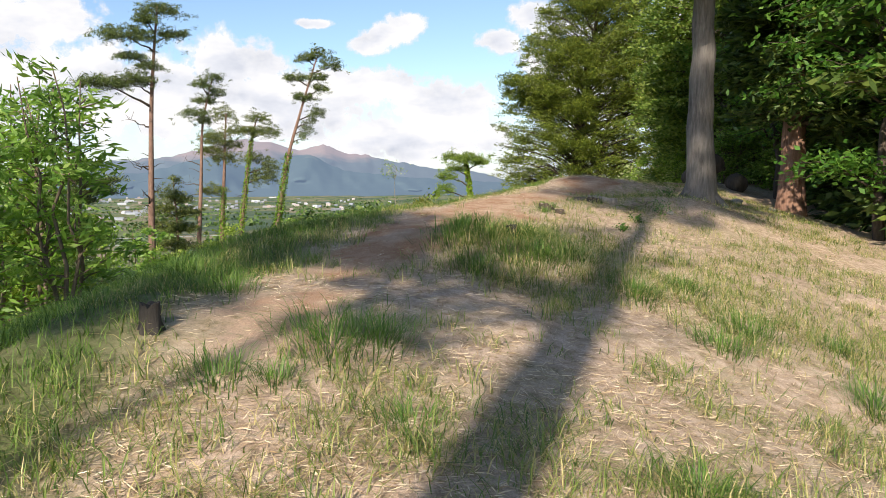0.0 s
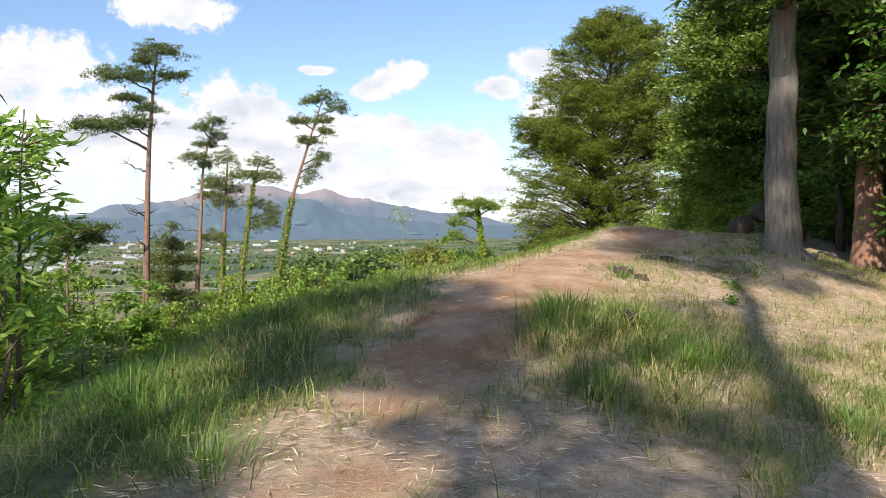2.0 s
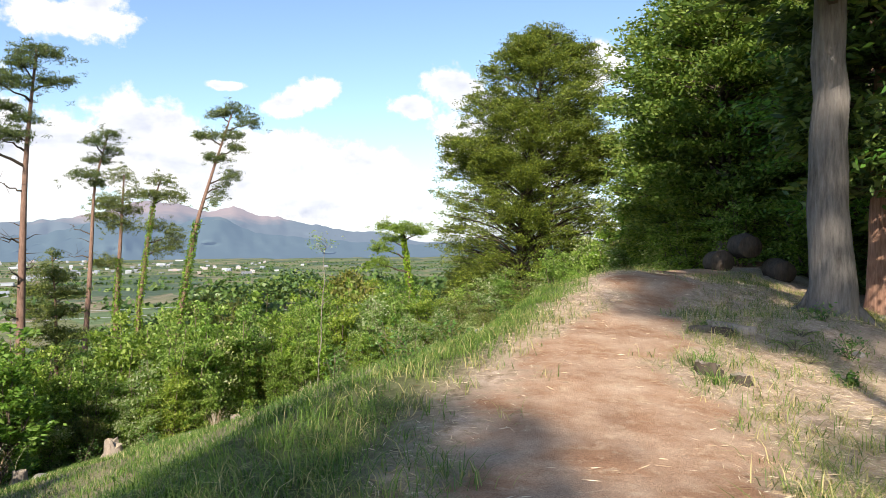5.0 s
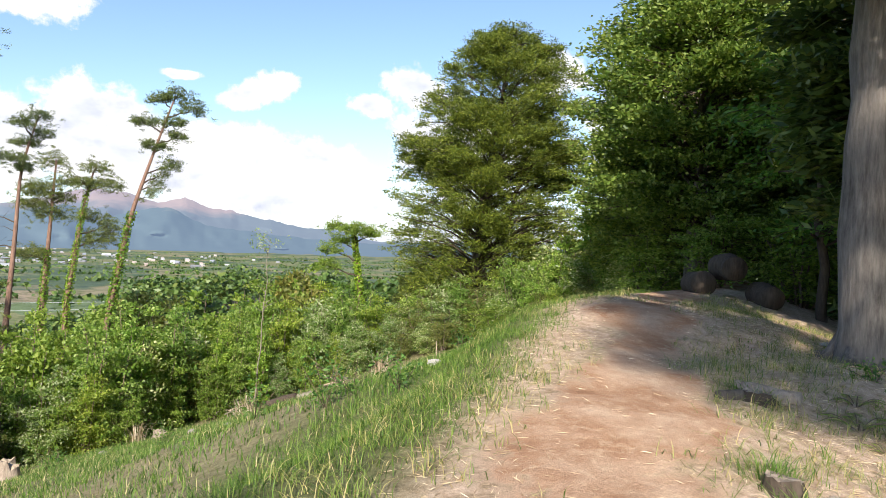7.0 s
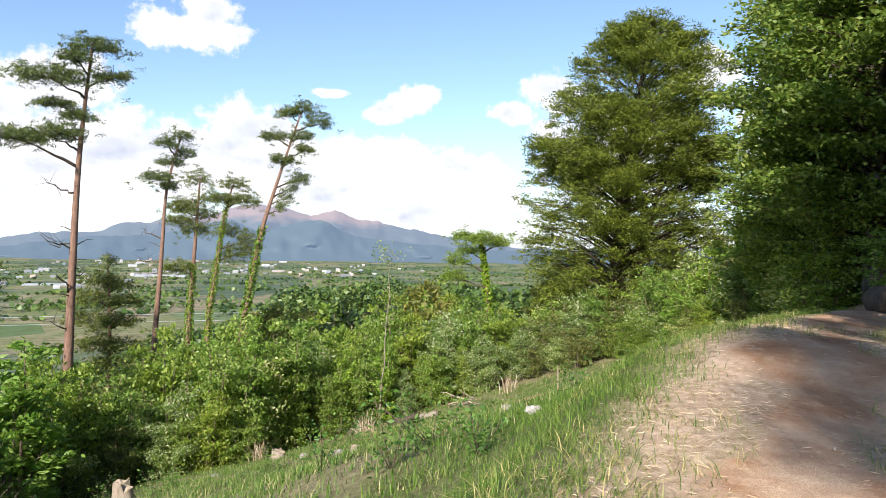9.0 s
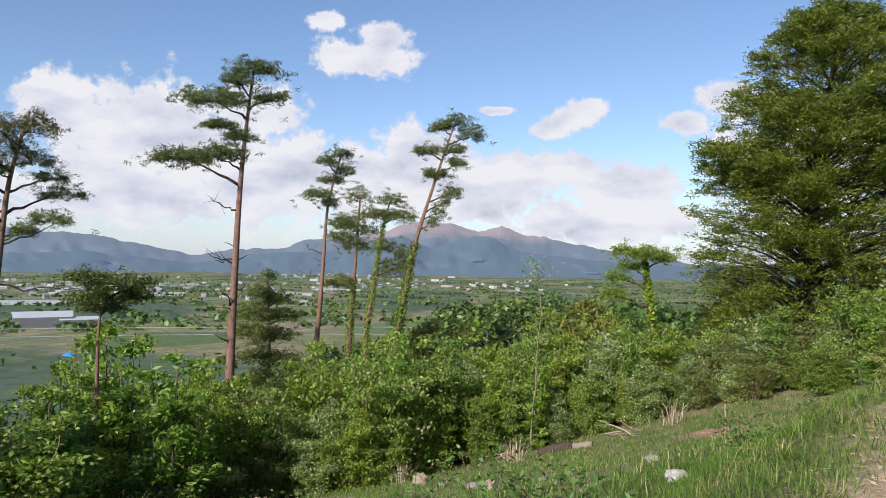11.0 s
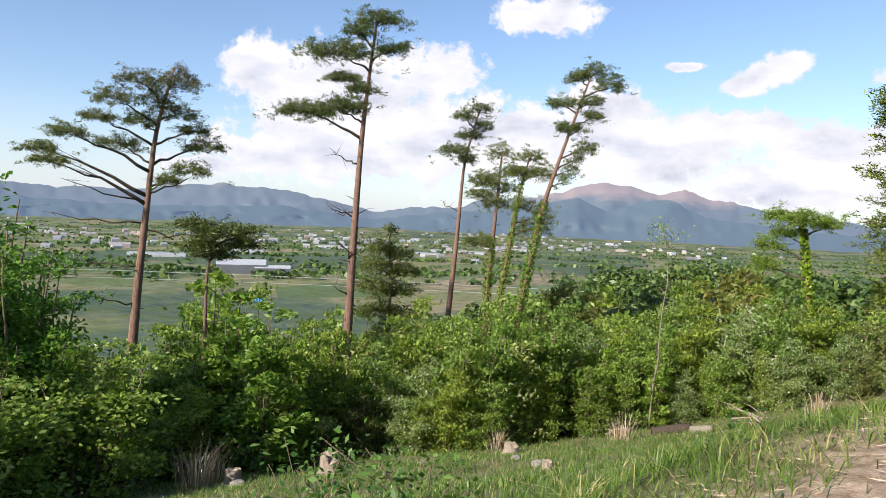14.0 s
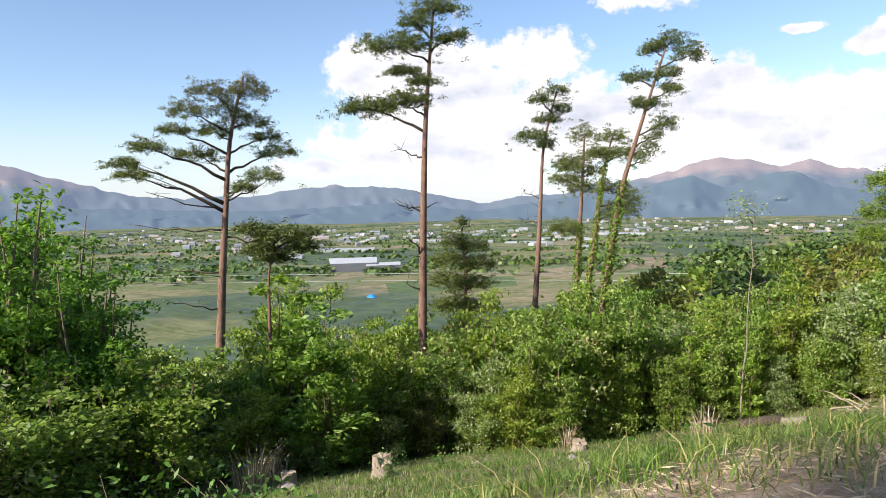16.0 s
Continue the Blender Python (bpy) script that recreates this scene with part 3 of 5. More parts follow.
def pine(x, y, trunk, pads, radius, label, ivy=0.0, seed=1, material="pine", stubs=5, per=22, density=30, top_material=None, low_limbs=()):
    """A pine: bent trunk given as sideways offset and height, needle pads on limbs."""
    rng = np.random.default_rng(seed)
    hx, hy = x - 2.8, y - 15.0
    hl = math.hypot(hx, hy)
    side = np.array([hy / hl, -hx / hl, 0])
    deep = np.array([hx / hl, hy / hl, 0])
    z0 = gz(x, y)
    root = holder("pine_tree", x, y, z0, label, "pine tree", "red pines below the ridge")
    tr = [(trunk[0][0], 0 - 0.4)] + [(u, z - z0) for u, z in trunk]
    tz = np.array([p[1] for p in tr])
    tu = np.array([p[0] for p in tr])
    hs = np.linspace(tz[0], tz[-1], 26)
    us = np.interp(hs, tz, tu)
    for _ in range(2):
        us[1:-1] = (us[:-2] + us[1:-1] * 2 + us[2:]) / 4
    wob = np.cumsum(rng.normal(size=26)) * 0.012
    line = us[:, None] * side + wob[:, None] * deep + hs[:, None] * np.array([0, 0, 1.0])
    t = np.linspace(0, 1, 26)
    rad = radius * (1.18 - 0.95 * t ** 1.15) + radius * 0.35 * np.exp(-t * 26)
    tb = Tubes()
    tb.add(line, np.maximum(rad, 0.025), 10)
    tb.build("trunk", M["bark_red"], root)

    def at(h):
        return np.array([np.interp(h, hs, line[:, k]) for k in range(3)])
    cs, outs = [], []
    for u, z, ru, rz in pads:
        lb = Tubes()
        h = z - z0
        rz = rz * 1.35
        k = rng.normal() * 0.45 * min(1.0, ru)
        c = u * side + k * deep + np.array([0, 0, h])
        reach = np.linalg.norm((c - at(h))[:2])
        s = at(min(max(h - 0.25 - 0.38 * reach, hs[0]), hs[-1]))
        path = bent(s, c - np.array([0, 0, rz * 0.4]), 0.05 * reach, 7, rng, 0.03 * min(reach, 2))
        lb.add(path, np.linspace(0.035 + 0.018 * reach, 0.012, 7), 6)
        for _ in range(6):
            g = path[rng.integers(3, 7)]
            e = c + rng.normal(size=3) * np.array([ru * 0.5, ru * 0.5, rz * 0.3])
            lb.add(bent(g, e, 0.02, 4, rng, 0.02), np.linspace(0.014, 0.005, 4), 4)
        lb.build("limb", M["bark_dark"], root)
        a, b = needle_pad(c, ru, rz, rng, per, density)
        cs.append(a)
        outs.append(b)
        if ru > 0.55:
            for sx_ in (-0.6, 0.6):
                a, b = needle_pad(c + side * sx_ * ru * 0.8 + deep * rng.normal() * 0.3 - np.array([0, 0, rz * 0.25]), ru * 0.45, rz * 0.7, rng, per, density)
                cs.append(a)
                outs.append(b)
    for h0, length, sgn, rise in low_limbs:
        lb = Tubes()
        s = at(h0 - z0)
        e = s + side * sgn * length + deep * rng.normal() * 0.4 + np.array([0, 0, rise])
        lb.add(bent(s, e, -0.12, 7, rng, 0.06), np.linspace(0.05, 0.01, 7), 5)
        for _ in range(4):
            g = s + (e - s) * rng.uniform(0.4, 0.95)
            lb.add(bent(g, g + rng.normal(size=3) * 0.35, 0, 3), [0.012, 0.008, 0.003], 4)
        lb.build("dead_limb", M["bark_dark"], root)
    for _ in range(stubs):
        lb = Tubes()
        h = rng.uniform(0.3, 0.68) * hs[-1]
        s = at(h)
        w = side * rng.choice([-1, 1]) + deep * rng.normal() * 0.7
        e = s + w * rng.uniform(0.25, 0.9) + np.array([0, 0, rng.uniform(-0.1, 0.35)])
        lb.add(bent(s, e, 0.05, 4, rng, 0.03), [0.03, 0.022, 0.014, 0.006], 5)
        lb.build("stub", M["bark_dark"], root)
    c, o = np.concatenate(cs), np.concatenate(outs)
    if top_material is not None:
        pick = rng.random(len(c)) < 0.7 * np.clip((c[:, 2] - hs[-1] + 3.2) / 2.5, 0, 1)
        quads_object("browning_needles", leaves(c[pick], 0.17, 0.028, rng, 0.2, o[pick]), M[top_material], root)
        c, o = c[~pick], o[~pick]
    quads_object("needles", leaves(c, 0.18, 0.03, rng, 0.2, o), M[material], root)
    if ivy > 0:
        n = 2600
        h = rng.uniform(hs[0], ivy - z0, n)
        p = np.stack([np.interp(h, hs, line[:, k]) for k in range(3)], 1)
        rr = np.interp(h, hs, rad)
        ang = rng.uniform(0, 2 * np.pi, n)
        o2 = np.stack([np.cos(ang), np.sin(ang), np.zeros(n)], 1)
        p += o2 * (rr + rng.uniform(0.01, 0.13, n))[:, None]
        quads_object("ivy", leaves(p, 0.13, 0.11, rng, 0.2, o2 * 0.4, -0.5), M["ivy"], root)["label"] = "bright green ivy"
    return root


def conifer(name, x, y, height, crown, base, radius, leaf_material_, bark, label, seed, limbs=90, shoots=12, per=26, lean=(0, 0), leaf=0.26, width=0.07, low_limb=0.15, multi=1, droop=-0.08, group="", sink=0.0, fluff=0.45, airy=False, ragged=(0.72, 1.06), spray=0.2):
    """A conifer whose limbs carry sprays. crown: half widths from the crown's foot to its tip."""
    rng = np.random.default_rng(seed)
    z0 = gz(x, y) - sink
    root = holder(name, x, y, z0, label, "tree", group)
    tb = Tubes()
    tops = []
    for k in range(multi):
        off = np.array([rng.normal() * 0.3, rng.normal() * 0.3, 0]) if multi > 1 else np.zeros(3)
        top = np.array([lean[0], lean[1], height * (1 if k == 0 else rng.uniform(0.55, 0.85))]) + (off * 4 if k else 0)
        p = bent(off - np.array([0, 0, 0.5]), top, 0, 28, rng, 0.025)
        t = np.linspace(0, 1, 28)
        tb.add(p, np.maximum((radius / (1 if k == 0 else 1.8)) * (1.05 - t) + radius * 0.8 * np.exp(-t * 36), 0.02), 16)
        tops.append((p, t))
    tb.build("trunk", M[bark], root)
    lb = Tubes()
    cs, os_ = [], []
    widths = np.array(crown, float)
    for i in range(limbs):
        t = 1 - rng.random() ** 0.8
        h = base + (height - base) * t * 0.985
        w = np.interp(t, np.linspace(0, 1, len(widths)), widths) * rng.uniform(*ragged)
        p, tt = tops[0 if t > 0.5 else rng.integers(0, multi)]
        ang = i * 2.39996 + rng.normal() * 0.25
        s = np.array([np.interp(max(h - 0.35 * w, base * 0.6), p[:, 2], p[:, c]) for c in range(3)])
        c0 = np.array([lean[0], lean[1], 0]) * (h / height)
        e = c0 + np.array([math.cos(ang) * w, math.sin(ang) * w, h + (droop + rng.normal() * 0.07) * w])
        path = bent(s, e, 0.1 * w, 7, rng, 0.05)
        lb.add(path, np.linspace(low_limb * (0.25 + 0.4 * (1 - t)), 0.012, 7), 5)
        n = max(3, int(shoots * (0.4 + w / max(widths)) * (0.55 if airy and t < 0.38 else 1)))
        u = 0.08 + 0.94 * rng.beta(1.6, 1.0, n) if t > 0.6 else 0.35 + 0.67 * rng.beta(1.6, 1.0, n)
        f = np.stack([np.interp(u, np.linspace(0, 1, 7), path[:, c]) for c in range(3)], 1)
        spread = 0.16 + 0.16 * w * (1.1 - u)
        f += rng.normal(size=(n, 3)) * np.stack([spread, spread, spread * fluff], 1)
        way = unit(e - s)
        cc = np.repeat(f, per, 0) + rng.normal(size=(n * per, 3)) * np.array([spray, spray, spray * 0.4])
        cs.append(cc)
        os_.append(np.repeat(way[None], n * per, 0) * 0.8)
    tagged(lb.build("branchwork", M["bark_dark"], root), kind="stuff")
    c, o = np.concatenate(cs), np.concatenate(os_)
    quads_object("foliage", leaves(c, leaf, width, rng, 0.45, o, -0.12), M[leaf_material_], root)
    return root

# ---- red pines below the ridge ----
pine(-16.3, 40.6, [(-0.11, -4.72), (-0.03, -1.19), (0.11, 3.03), (0.22, 5.48), (0.42, 7.91), (0.73, 10.84)],
     [(0.77, 10.67, 1.23, 0.31), (1.48, 9.44, 0.89, 0.23), (-0.1, 9.99, 0.82, 0.23), (-0.97, 9.18, 1.65, 0.3), (-0.63, 8.12, 0.83, 0.2), (0.17, 7.67, 0.7, 0.28), (-0.17, 6.95, 0.8, 0.35), (-2.26, 6.62, 1.46, 0.3), (-0.91, 6.77, 0.95, 0.35)], 0.21, "tall red pine with a bare trunk and flat needle plates", seed=11,
     low_limbs=[(4.3, 1.2, -1, 0.5), (1.9, 1.3, -1, 0.6), (2.3, 0.9, -1, -0.2), (0.2, 0.7, -1, 0.7), (-1.5, 0.8, -1, 0.4), (0.9, 0.5, 1, 0.1)])
pine(-25.7, 37.2, [(-0.48, -6.75), (-0.14, -1.29), (0.09, 1.41), (0.43, 5.44), (1.19, 8.51)],
     [(-4.21, 4.44, 0.8, 0.23), (-3.76, 3.87, 0.85, 0.2), (-3.17, 5.21, 0.99, 0.26), (-1.95, 6.0, 0.85, 0.26), (-1.42, 6.87, 1.0, 0.34), (-0.38, 7.68, 1.0, 0.34), (0.36, 7.03, 0.85, 0.4), (1.42, 7.85, 1.28, 0.4), (1.38, 6.52, 1.14, 0.4), (2.65, 5.04, 0.99, 0.26), (2.14, 5.72, 0.85, 0.28), (1.94, 3.82, 0.99, 0.25), (1.0, 3.29, 0.71, 0.23), (-0.2, 5.97, 0.85, 0.34), (-1.12, 4.9, 1.13, 0.28), (1.44, 8.39, 0.43, 0.29)], 0.25, "broad red pine with layered crown, browning at the top", seed=12, top_material="pine_brown", density=24,
     low_limbs=[(1.2, 4.2, -1, 0.4), (0.9, 3.2, 1, -0.2), (-0.8, 3.0, -1, 0.3), (2.2, 3.6, -1, 0.9), (-2.5, 2.4, -1, 0.6), (2.6, 2.0, 1, 1.0)])
pine(-18.9, 54.6, [(0.26, -5.35), (0.69, 0.77), (0.92, 5.59), (1.81, 8.96)],
     [(1.81, 8.96, 0.78, 0.35), (0.78, 8.39, 0.71, 0.28), (1.21, 7.36, 0.92, 0.28), (0.41, 6.29, 1.12, 0.35), (2.03, 8.01, 0.71, 0.42), (1.09, 5.76, 0.7, 0.28)],
     0.2, "slender red pine with a thin crooked crown", seed=13, low_limbs=[(2.4, 1.2, -1, 0.7), (1.0, 1.3, -1, 0.2)])
pine(-20.0, 59.8, [(1.59, -3.75), (2.03, 3.23), (2.25, 6.82)],
     [(2.06, 6.83, 1.02, 0.55), (1.22, 4.96, 1.25, 0.39), (2.87, 5.48, 0.98, 0.47), (0.91, 3.83, 1.09, 0.39), (2.03, 3.23, 1.17, 0.55), (1.29, 4.58, 0.98, 0.47), (0.87, 0.58, 1.17, 0.47), (2.79, 4.35, 0.86, 0.47)],
     0.24, "dark red pine with ivy round its foot", ivy=0.8, seed=14)
pine(-16.9, 56.4, [(1.04, -2.8), (2.05, 4.49), (2.6, 6.31)],
     [(2.57, 6.18, 0.93, 0.43), (3.0, 5.14, 1.25, 0.43), (1.79, 5.25, 0.78, 0.36), (3.39, 2.73, 0.85, 0.85), (2.71, 1.71, 1.07, 0.64), (3.65, 2.04, 0.64, 0.71), (2.21, 3.1, 0.71, 0.43)],
     0.2, "red pine with its trunk wrapped in green ivy", ivy=4.8, seed=15)
pine(-10.9, 48.3, [(-0.43, -3.03), (0.59, 2.9), (1.9, 7.1), (2.62, 9.28)],
     [(2.87, 9.78, 0.8, 0.4), (3.62, 9.03, 0.8, 0.34), (2.03, 9.45, 0.68, 0.26), (1.26, 8.14, 0.79, 0.25), (2.61, 8.16, 0.74, 0.34), (2.87, 7.44, 0.56, 0.28), (1.51, 6.81, 0.62, 0.25), (2.53, 5.89, 0.56, 0.36), (1.89, 4.86, 0.5, 0.36), (1.56, 4.26, 0.5, 0.36), (2.15, 5.3, 0.42, 0.22), (2.28, 6.82, 0.51, 0.25)], 0.19,
     "leaning tall pine with ivy on its lower trunk", ivy=3.2, seed=16, stubs=2)
pine(1.5, 48.5, [(0.6, -3.79), (0.3, -0.63), (0.05, 1.48), (-0.14, 2.74)],
     [(-0.02, 2.75, 1.11, 0.28), (-1.05, 2.88, 0.61, 0.22), (-1.37, 1.65, 0.67, 0.33), (-1.45, 0.79, 0.61, 0.36), (0.88, 2.53, 0.61, 0.25), (-0.75, 2.1, 0.56, 0.22)],
     0.17, "small flat-topped pine with an ivy-covered trunk", ivy=2.8, seed=17, stubs=2, material="shrub_yellow")
pine(-15.7, 31.3, [(0.06, -4.23), (0.07, -1.53), (0.08, 0.19), (0.43, 1.43)],
     [(-0.31, 1.6, 0.62, 0.16), (0.62, 1.38, 0.97, 0.21), (-0.11, 0.94, 0.62, 0.19), (1.19, 0.97, 0.58, 0.18), (0.26, 0.57, 0.68, 0.16), (1.46, 1.45, 0.43, 0.14)],
     0.1, "low broad young pine with yellowish needles", seed=18, stubs=4, density=34)
pine(-16.3, 43.0, [(0.49, -5.28), (0.5, -1.21), (0.35, 1.34)],
     [(0.43, 1.34, 0.43, 0.32), (0.04, 0.66, 0.75, 0.32), (0.86, 0.28, 0.75, 0.27), (-0.19, -0.29, 1.02, 0.32), (1.15, -0.52, 0.86, 0.27), (-0.3, -1.23, 1.07, 0.32), (0.91, -1.47, 1.08, 0.32), (-0.0, -2.3, 1.08, 0.38), (1.08, -2.54, 0.97, 0.32), (0.43, -3.38, 1.08, 0.38)], 0.13, "bushy young pine with a full crown", seed=19, stubs=0)

# ---- the big fir and the wood on the ridge ----
conifer("fir_tree", 9.0, 51.0, 18.7, [4.6, 5.5, 5.8, 5.9, 5.9, 5.8, 5.7, 5.4, 4.9, 4.1, 2.7, 0.7], 2.2, 0.42, "fir", "bark_dark",
        "large spreading fir with yellow-green sprays and dark limbs", 41, limbs=330, shoots=24, per=42, lean=(1.6, -0.6), leaf=0.2, width=0.05, multi=4, droop=0.06, fluff=0.75, airy=True, ragged=(0.72, 1.02), spray=0.2)
OAK = conifer("zelkova_tree", 5.2, 14.95, 13.0, [1.5, 1.8, 2.0, 2.0, 1.7, 0.8], 4.6, 0.285, "cedar", "bark_oak", "big grey-barked tree with flared base at the trail's edge", 42,
              limbs=82, shoots=14, per=20, leaf=0.24, width=0.09, droop=-0.3)
_rr = np.random.default_rng(44)
for _k in range(7):
    _a = _k * 0.9 + _rr.uniform(-0.2, 0.2)
    _l = _rr.uniform(0.5, 0.95)
    _tb = Tubes()
    _ex, _ey = math.cos(_a) * _l, math.sin(_a) * _l
    _ez = gz(5.2 + _ex, 14.95 + _ey) - gz(5.2, 14.95) - 0.06
    _tb.add([(math.cos(_a) * 0.16, math.sin(_a) * 0.16, 0.45), (math.cos(_a) * 0.27, math.sin(_a) * 0.27, 0.16), (_ex * 0.62, _ey * 0.62, 0.02 + _ez * 0.62), (_ex, _ey, _ez)], [0.07, 0.1, 0.07, 0.03], 8)
    _tb.build("root", M["bark_oak"], OAK)
conifer("cedar_tree", 8.7, 18.4, 11.5, [1.5, 1.9, 2.1, 2.0, 1.6, 0.6], 2.6, 0.32, "cedar", "bark_cedar", "cedar with reddish bark at the edge of the wood", 43, limbs=110, shoots=15, per=16, droop=-0.3, leaf=0.3, width=0.09)
for i, (x, y, h, w, b) in enumerate([(12.0, 17.0, 12, 3.4, 0.8), (14.0, 22.5, 13, 3.6, 0.8), (14.8, 26.8, 13, 3.0, 1.6), (17.0, 29.5, 16, 4.0, 1.0), (17.5, 19.5, 18, 4.0, 0.5), (10.2, 12.0, 17, 3.4, 1.2),
                                     (14.5, 11.5, 17, 3.8, 0.6), (19.5, 37.5, 19, 4.6, 1.0), (21, 26, 19, 4.6, 0.5), (24, 47, 20, 5.0, 1.0)]):
    conifer("cedar_tree", x, y, h, [w * 0.9, w, w, w * 0.9, w * 0.7, w * 0.45, 0.4], b, 0.28, "cedar", "bark_cedar", "tall dark cedar in the shady wood", 50 + i, limbs=80, shoots=12, per=13 if i in (0, 1, 2, 3, 5) else 7, droop=-0.28, leaf=0.38 if i in (0, 1, 2, 3, 5) else 0.55, width=0.13,
            group="cedars of the ridge wood")
for i, (x, y, h, w, b) in enumerate([(12.6, 32.0, 14.5, 4.4, 1.5), (17.5, 42.0, 15.0, 5.0, 1.5), (14.0, 37.0, 9, 3.4, 0.6), (10.8, 28.5, 11.5, 3.2, 2.2)]):
    conifer("mixed_tree", x, y, h, [w * 0.8, w, w, w * 0.95, w * 0.8, w * 0.5, 0.6], b, 0.26, "wood_edge", "bark_grey", "leafy green tree at the edge of the wood", 70 + i, limbs=150, shoots=17, per=23, droop=-0.08, fluff=0.35, spray=0.26,
            leaf=0.17, width=0.09, group="leafy trees of the ridge wood")


def leafy_tree(x, y, height, reach, base, label, seed, material="broad", radius=0.12, limbs=34, leaf=0.17, width=0.075, sink=0.0, per=120):
    """A broadleaf tree with level sprays of pointed leaves."""
    rng = np.random.default_rng(seed)
    root = holder("leafy_tree", x, y, gz(x, y) - sink, label, "tree")
    tb, cs, os_ = Tubes(), [], []
    p = bent((0, 0, -0.4), (rng.normal() * 0.3, rng.normal() * 0.3, height), 0, 9, rng, 0.08)
    tb.add(p, np.linspace(radius, 0.03, 9), 8)
    tb.build("trunk", M["bark_dark"], root)
    lb = Tubes()
    for i in range(limbs):
        t = rng.random()
        h = base + (height - base) * t
        a = i * 2.4 + rng.normal() * 0.3
        w = reach * (0.55 + 0.6 * math.sin(np.pi * min(1, t * 0.8 + 0.15))) * rng.uniform(0.6, 1.0)
        s = np.array([np.interp(h - 0.3, p[:, 2], p[:, c]) for c in range(3)])
        e = np.array([math.cos(a) * w, math.sin(a) * w, h + rng.uniform(-0.5, 0.4)])
        path = bent(s, e, 0.25, 7, rng, 0.06)
        lb.add(path, np.linspace(0.035, 0.006, 7), 5)
        u = rng.beta(1.8, 1.0, per)
        f = np.stack([np.interp(u, np.linspace(0, 1, 7), path[:, c]) for c in range(3)], 1)
        f += rng.normal(size=(per, 3)) * np.array([0.3, 0.3, 0.1]) * (0.5 + 0.25 * reach)
        cs.append(f)
        os_.append(np.repeat(unit(e - s)[None], per, 0) * 0.5)
    tagged(lb.build("branchwork", M["bark_dark"], root), kind="stuff")
    quads_object("leaves", leaves(np.concatenate(cs), leaf, width, rng, 0.6, np.concatenate(os_), -0.25), M[material], root)
    return root


leafy_tree(8.6, 14.4, 6.2, 2.5, 1.1, "leafy tree with level sprays of fresh green leaves", 81, per=170)
leafy_tree(9.3, 9.8, 6.5, 2.6, 0.8, "leafy tree with dense fresh green leaves", 82, per=150)
leafy_tree(9.8, 21.5, 6.0, 2.2, 1.8, "small leafy tree in the shade of cedars", 83)
# trees behind the start, whose shadows fall along the trail
conifer("pine_tree", -3.42, -7.6, 21.0, [1.6, 2.3, 2.4, 1.9, 0.9], 15.4, 0.33, "pine", "bark_red", "tall bare-stemmed pine behind the start of the trail", 91, limbs=40, shoots=12, per=20, sink=0.3)
for i, (x, y, h, b, lean) in enumerate([(-8.0, -8.4, 16.6, 12.6, 1.5), (-8.9, -8.2, 17.6, 13.2, 0.7), (-7.6, -8.0, 15.2, 12.4, 3.2)]):
    conifer("pine_tree", x, y, h, [1.4, 2.4, 2.6, 2.0, 0.8] if i == 1 else [1.2, 1.9, 1.9, 1.5, 0.7], b, 0.15, "pine", "bark_red", "pine with an open crown behind the start of the trail", 92 + i, limbs=(13, 17, 9)[i], shoots=7, per=15, lean=(lean, 0), leaf=0.3, width=0.09, group="pines behind the start")

# ---- shrubs down the slope ----
SHRUBS = [
    shrub("shrub", 4.6, 2.20, 5200, 0.165, 0.092, "shrub", "dense green shrub on the slope below the ridge", "shrub", "shrubs on the slope", 101),
    shrub("shrub", 5.2, 2.10, 5200, 0.16, 0.088, "shrub", "tall green shrub with thin upright stems", "shrub", "shrubs on the slope", 102),
    shrub("shrub", 4.4, 2.40, 5400, 0.155, 0.092, "shrub_pale", "pale green shrub with whitish young leaves", "shrub", "shrubs on the slope", 103),
    shrub("shrub", 4.8, 2.20, 5200, 0.16, 0.088, "shrub_yellow", "yellow-green shrub on the slope", "shrub", "shrubs on the slope", 104),
    shrub("shrub", 4.2, 2.10, 3700, 0.16, 0.090, "shrub_brown", "olive shrub with reddish young leaves", "shrub", "shrubs on the slope", 105),
    shrub("shrub", 6.4, 2.00, 4100, 0.25, 0.105, "willow", "young broad-leaved tree with fresh leaves", "young tree", "young trees on the slope", 106, stems=5, pointed=True),
    shrub("young_tree", 4.2, 1.5, 2300, 0.2, 0.045, "willow", "airy young tree with long narrow leaves", "young tree", "young trees beside the start", 110, stems=5, pointed=True),
    shrub("shrub", 4.8, 2.3, 2400, 0.24, 0.13, "shrub", "green shrub further down the wooded slope", "shrub", "shrubs down the slope", 107, stems=3),
    shrub("shrub", 4.6, 2.4, 2400, 0.24, 0.13, "shrub_yellow", "yellow-green shrub further down the slope", "shrub", "shrubs down the slope", 108, stems=3),
    shrub("shrub", 4.4, 2.3, 2400, 0.24, 0.12, "shrub_brown", "olive shrub further down the slope", "shrub", "shrubs down the slope", 109, stems=3),
    shrub("young_tree", 10.0, 2.7, 15000, 0.2, 0.09, "broad", "tall young tree with dense fresh green leaves", "young tree", "tall young trees west of the clearing", 120, stems=15),
]
FRONT = np.array([(-30, 20.5), (-22, 24.5), (-17.5, 30.5), (-13.5, 33), (-9.8, 35.2), (-7.2, 37.2), (-4.6, 42.0), (-1.5, 44), (3, 45.5), (7, 44.5), (10, 40.5), (12, 36.5), (12.5, 33)], float)
_fs = np.concatenate([[0], np.cumsum(np.hypot(*np.diff(FRONT, axis=0).T))])
rs = random.Random(5)
used = [False] * len(SHRUBS)


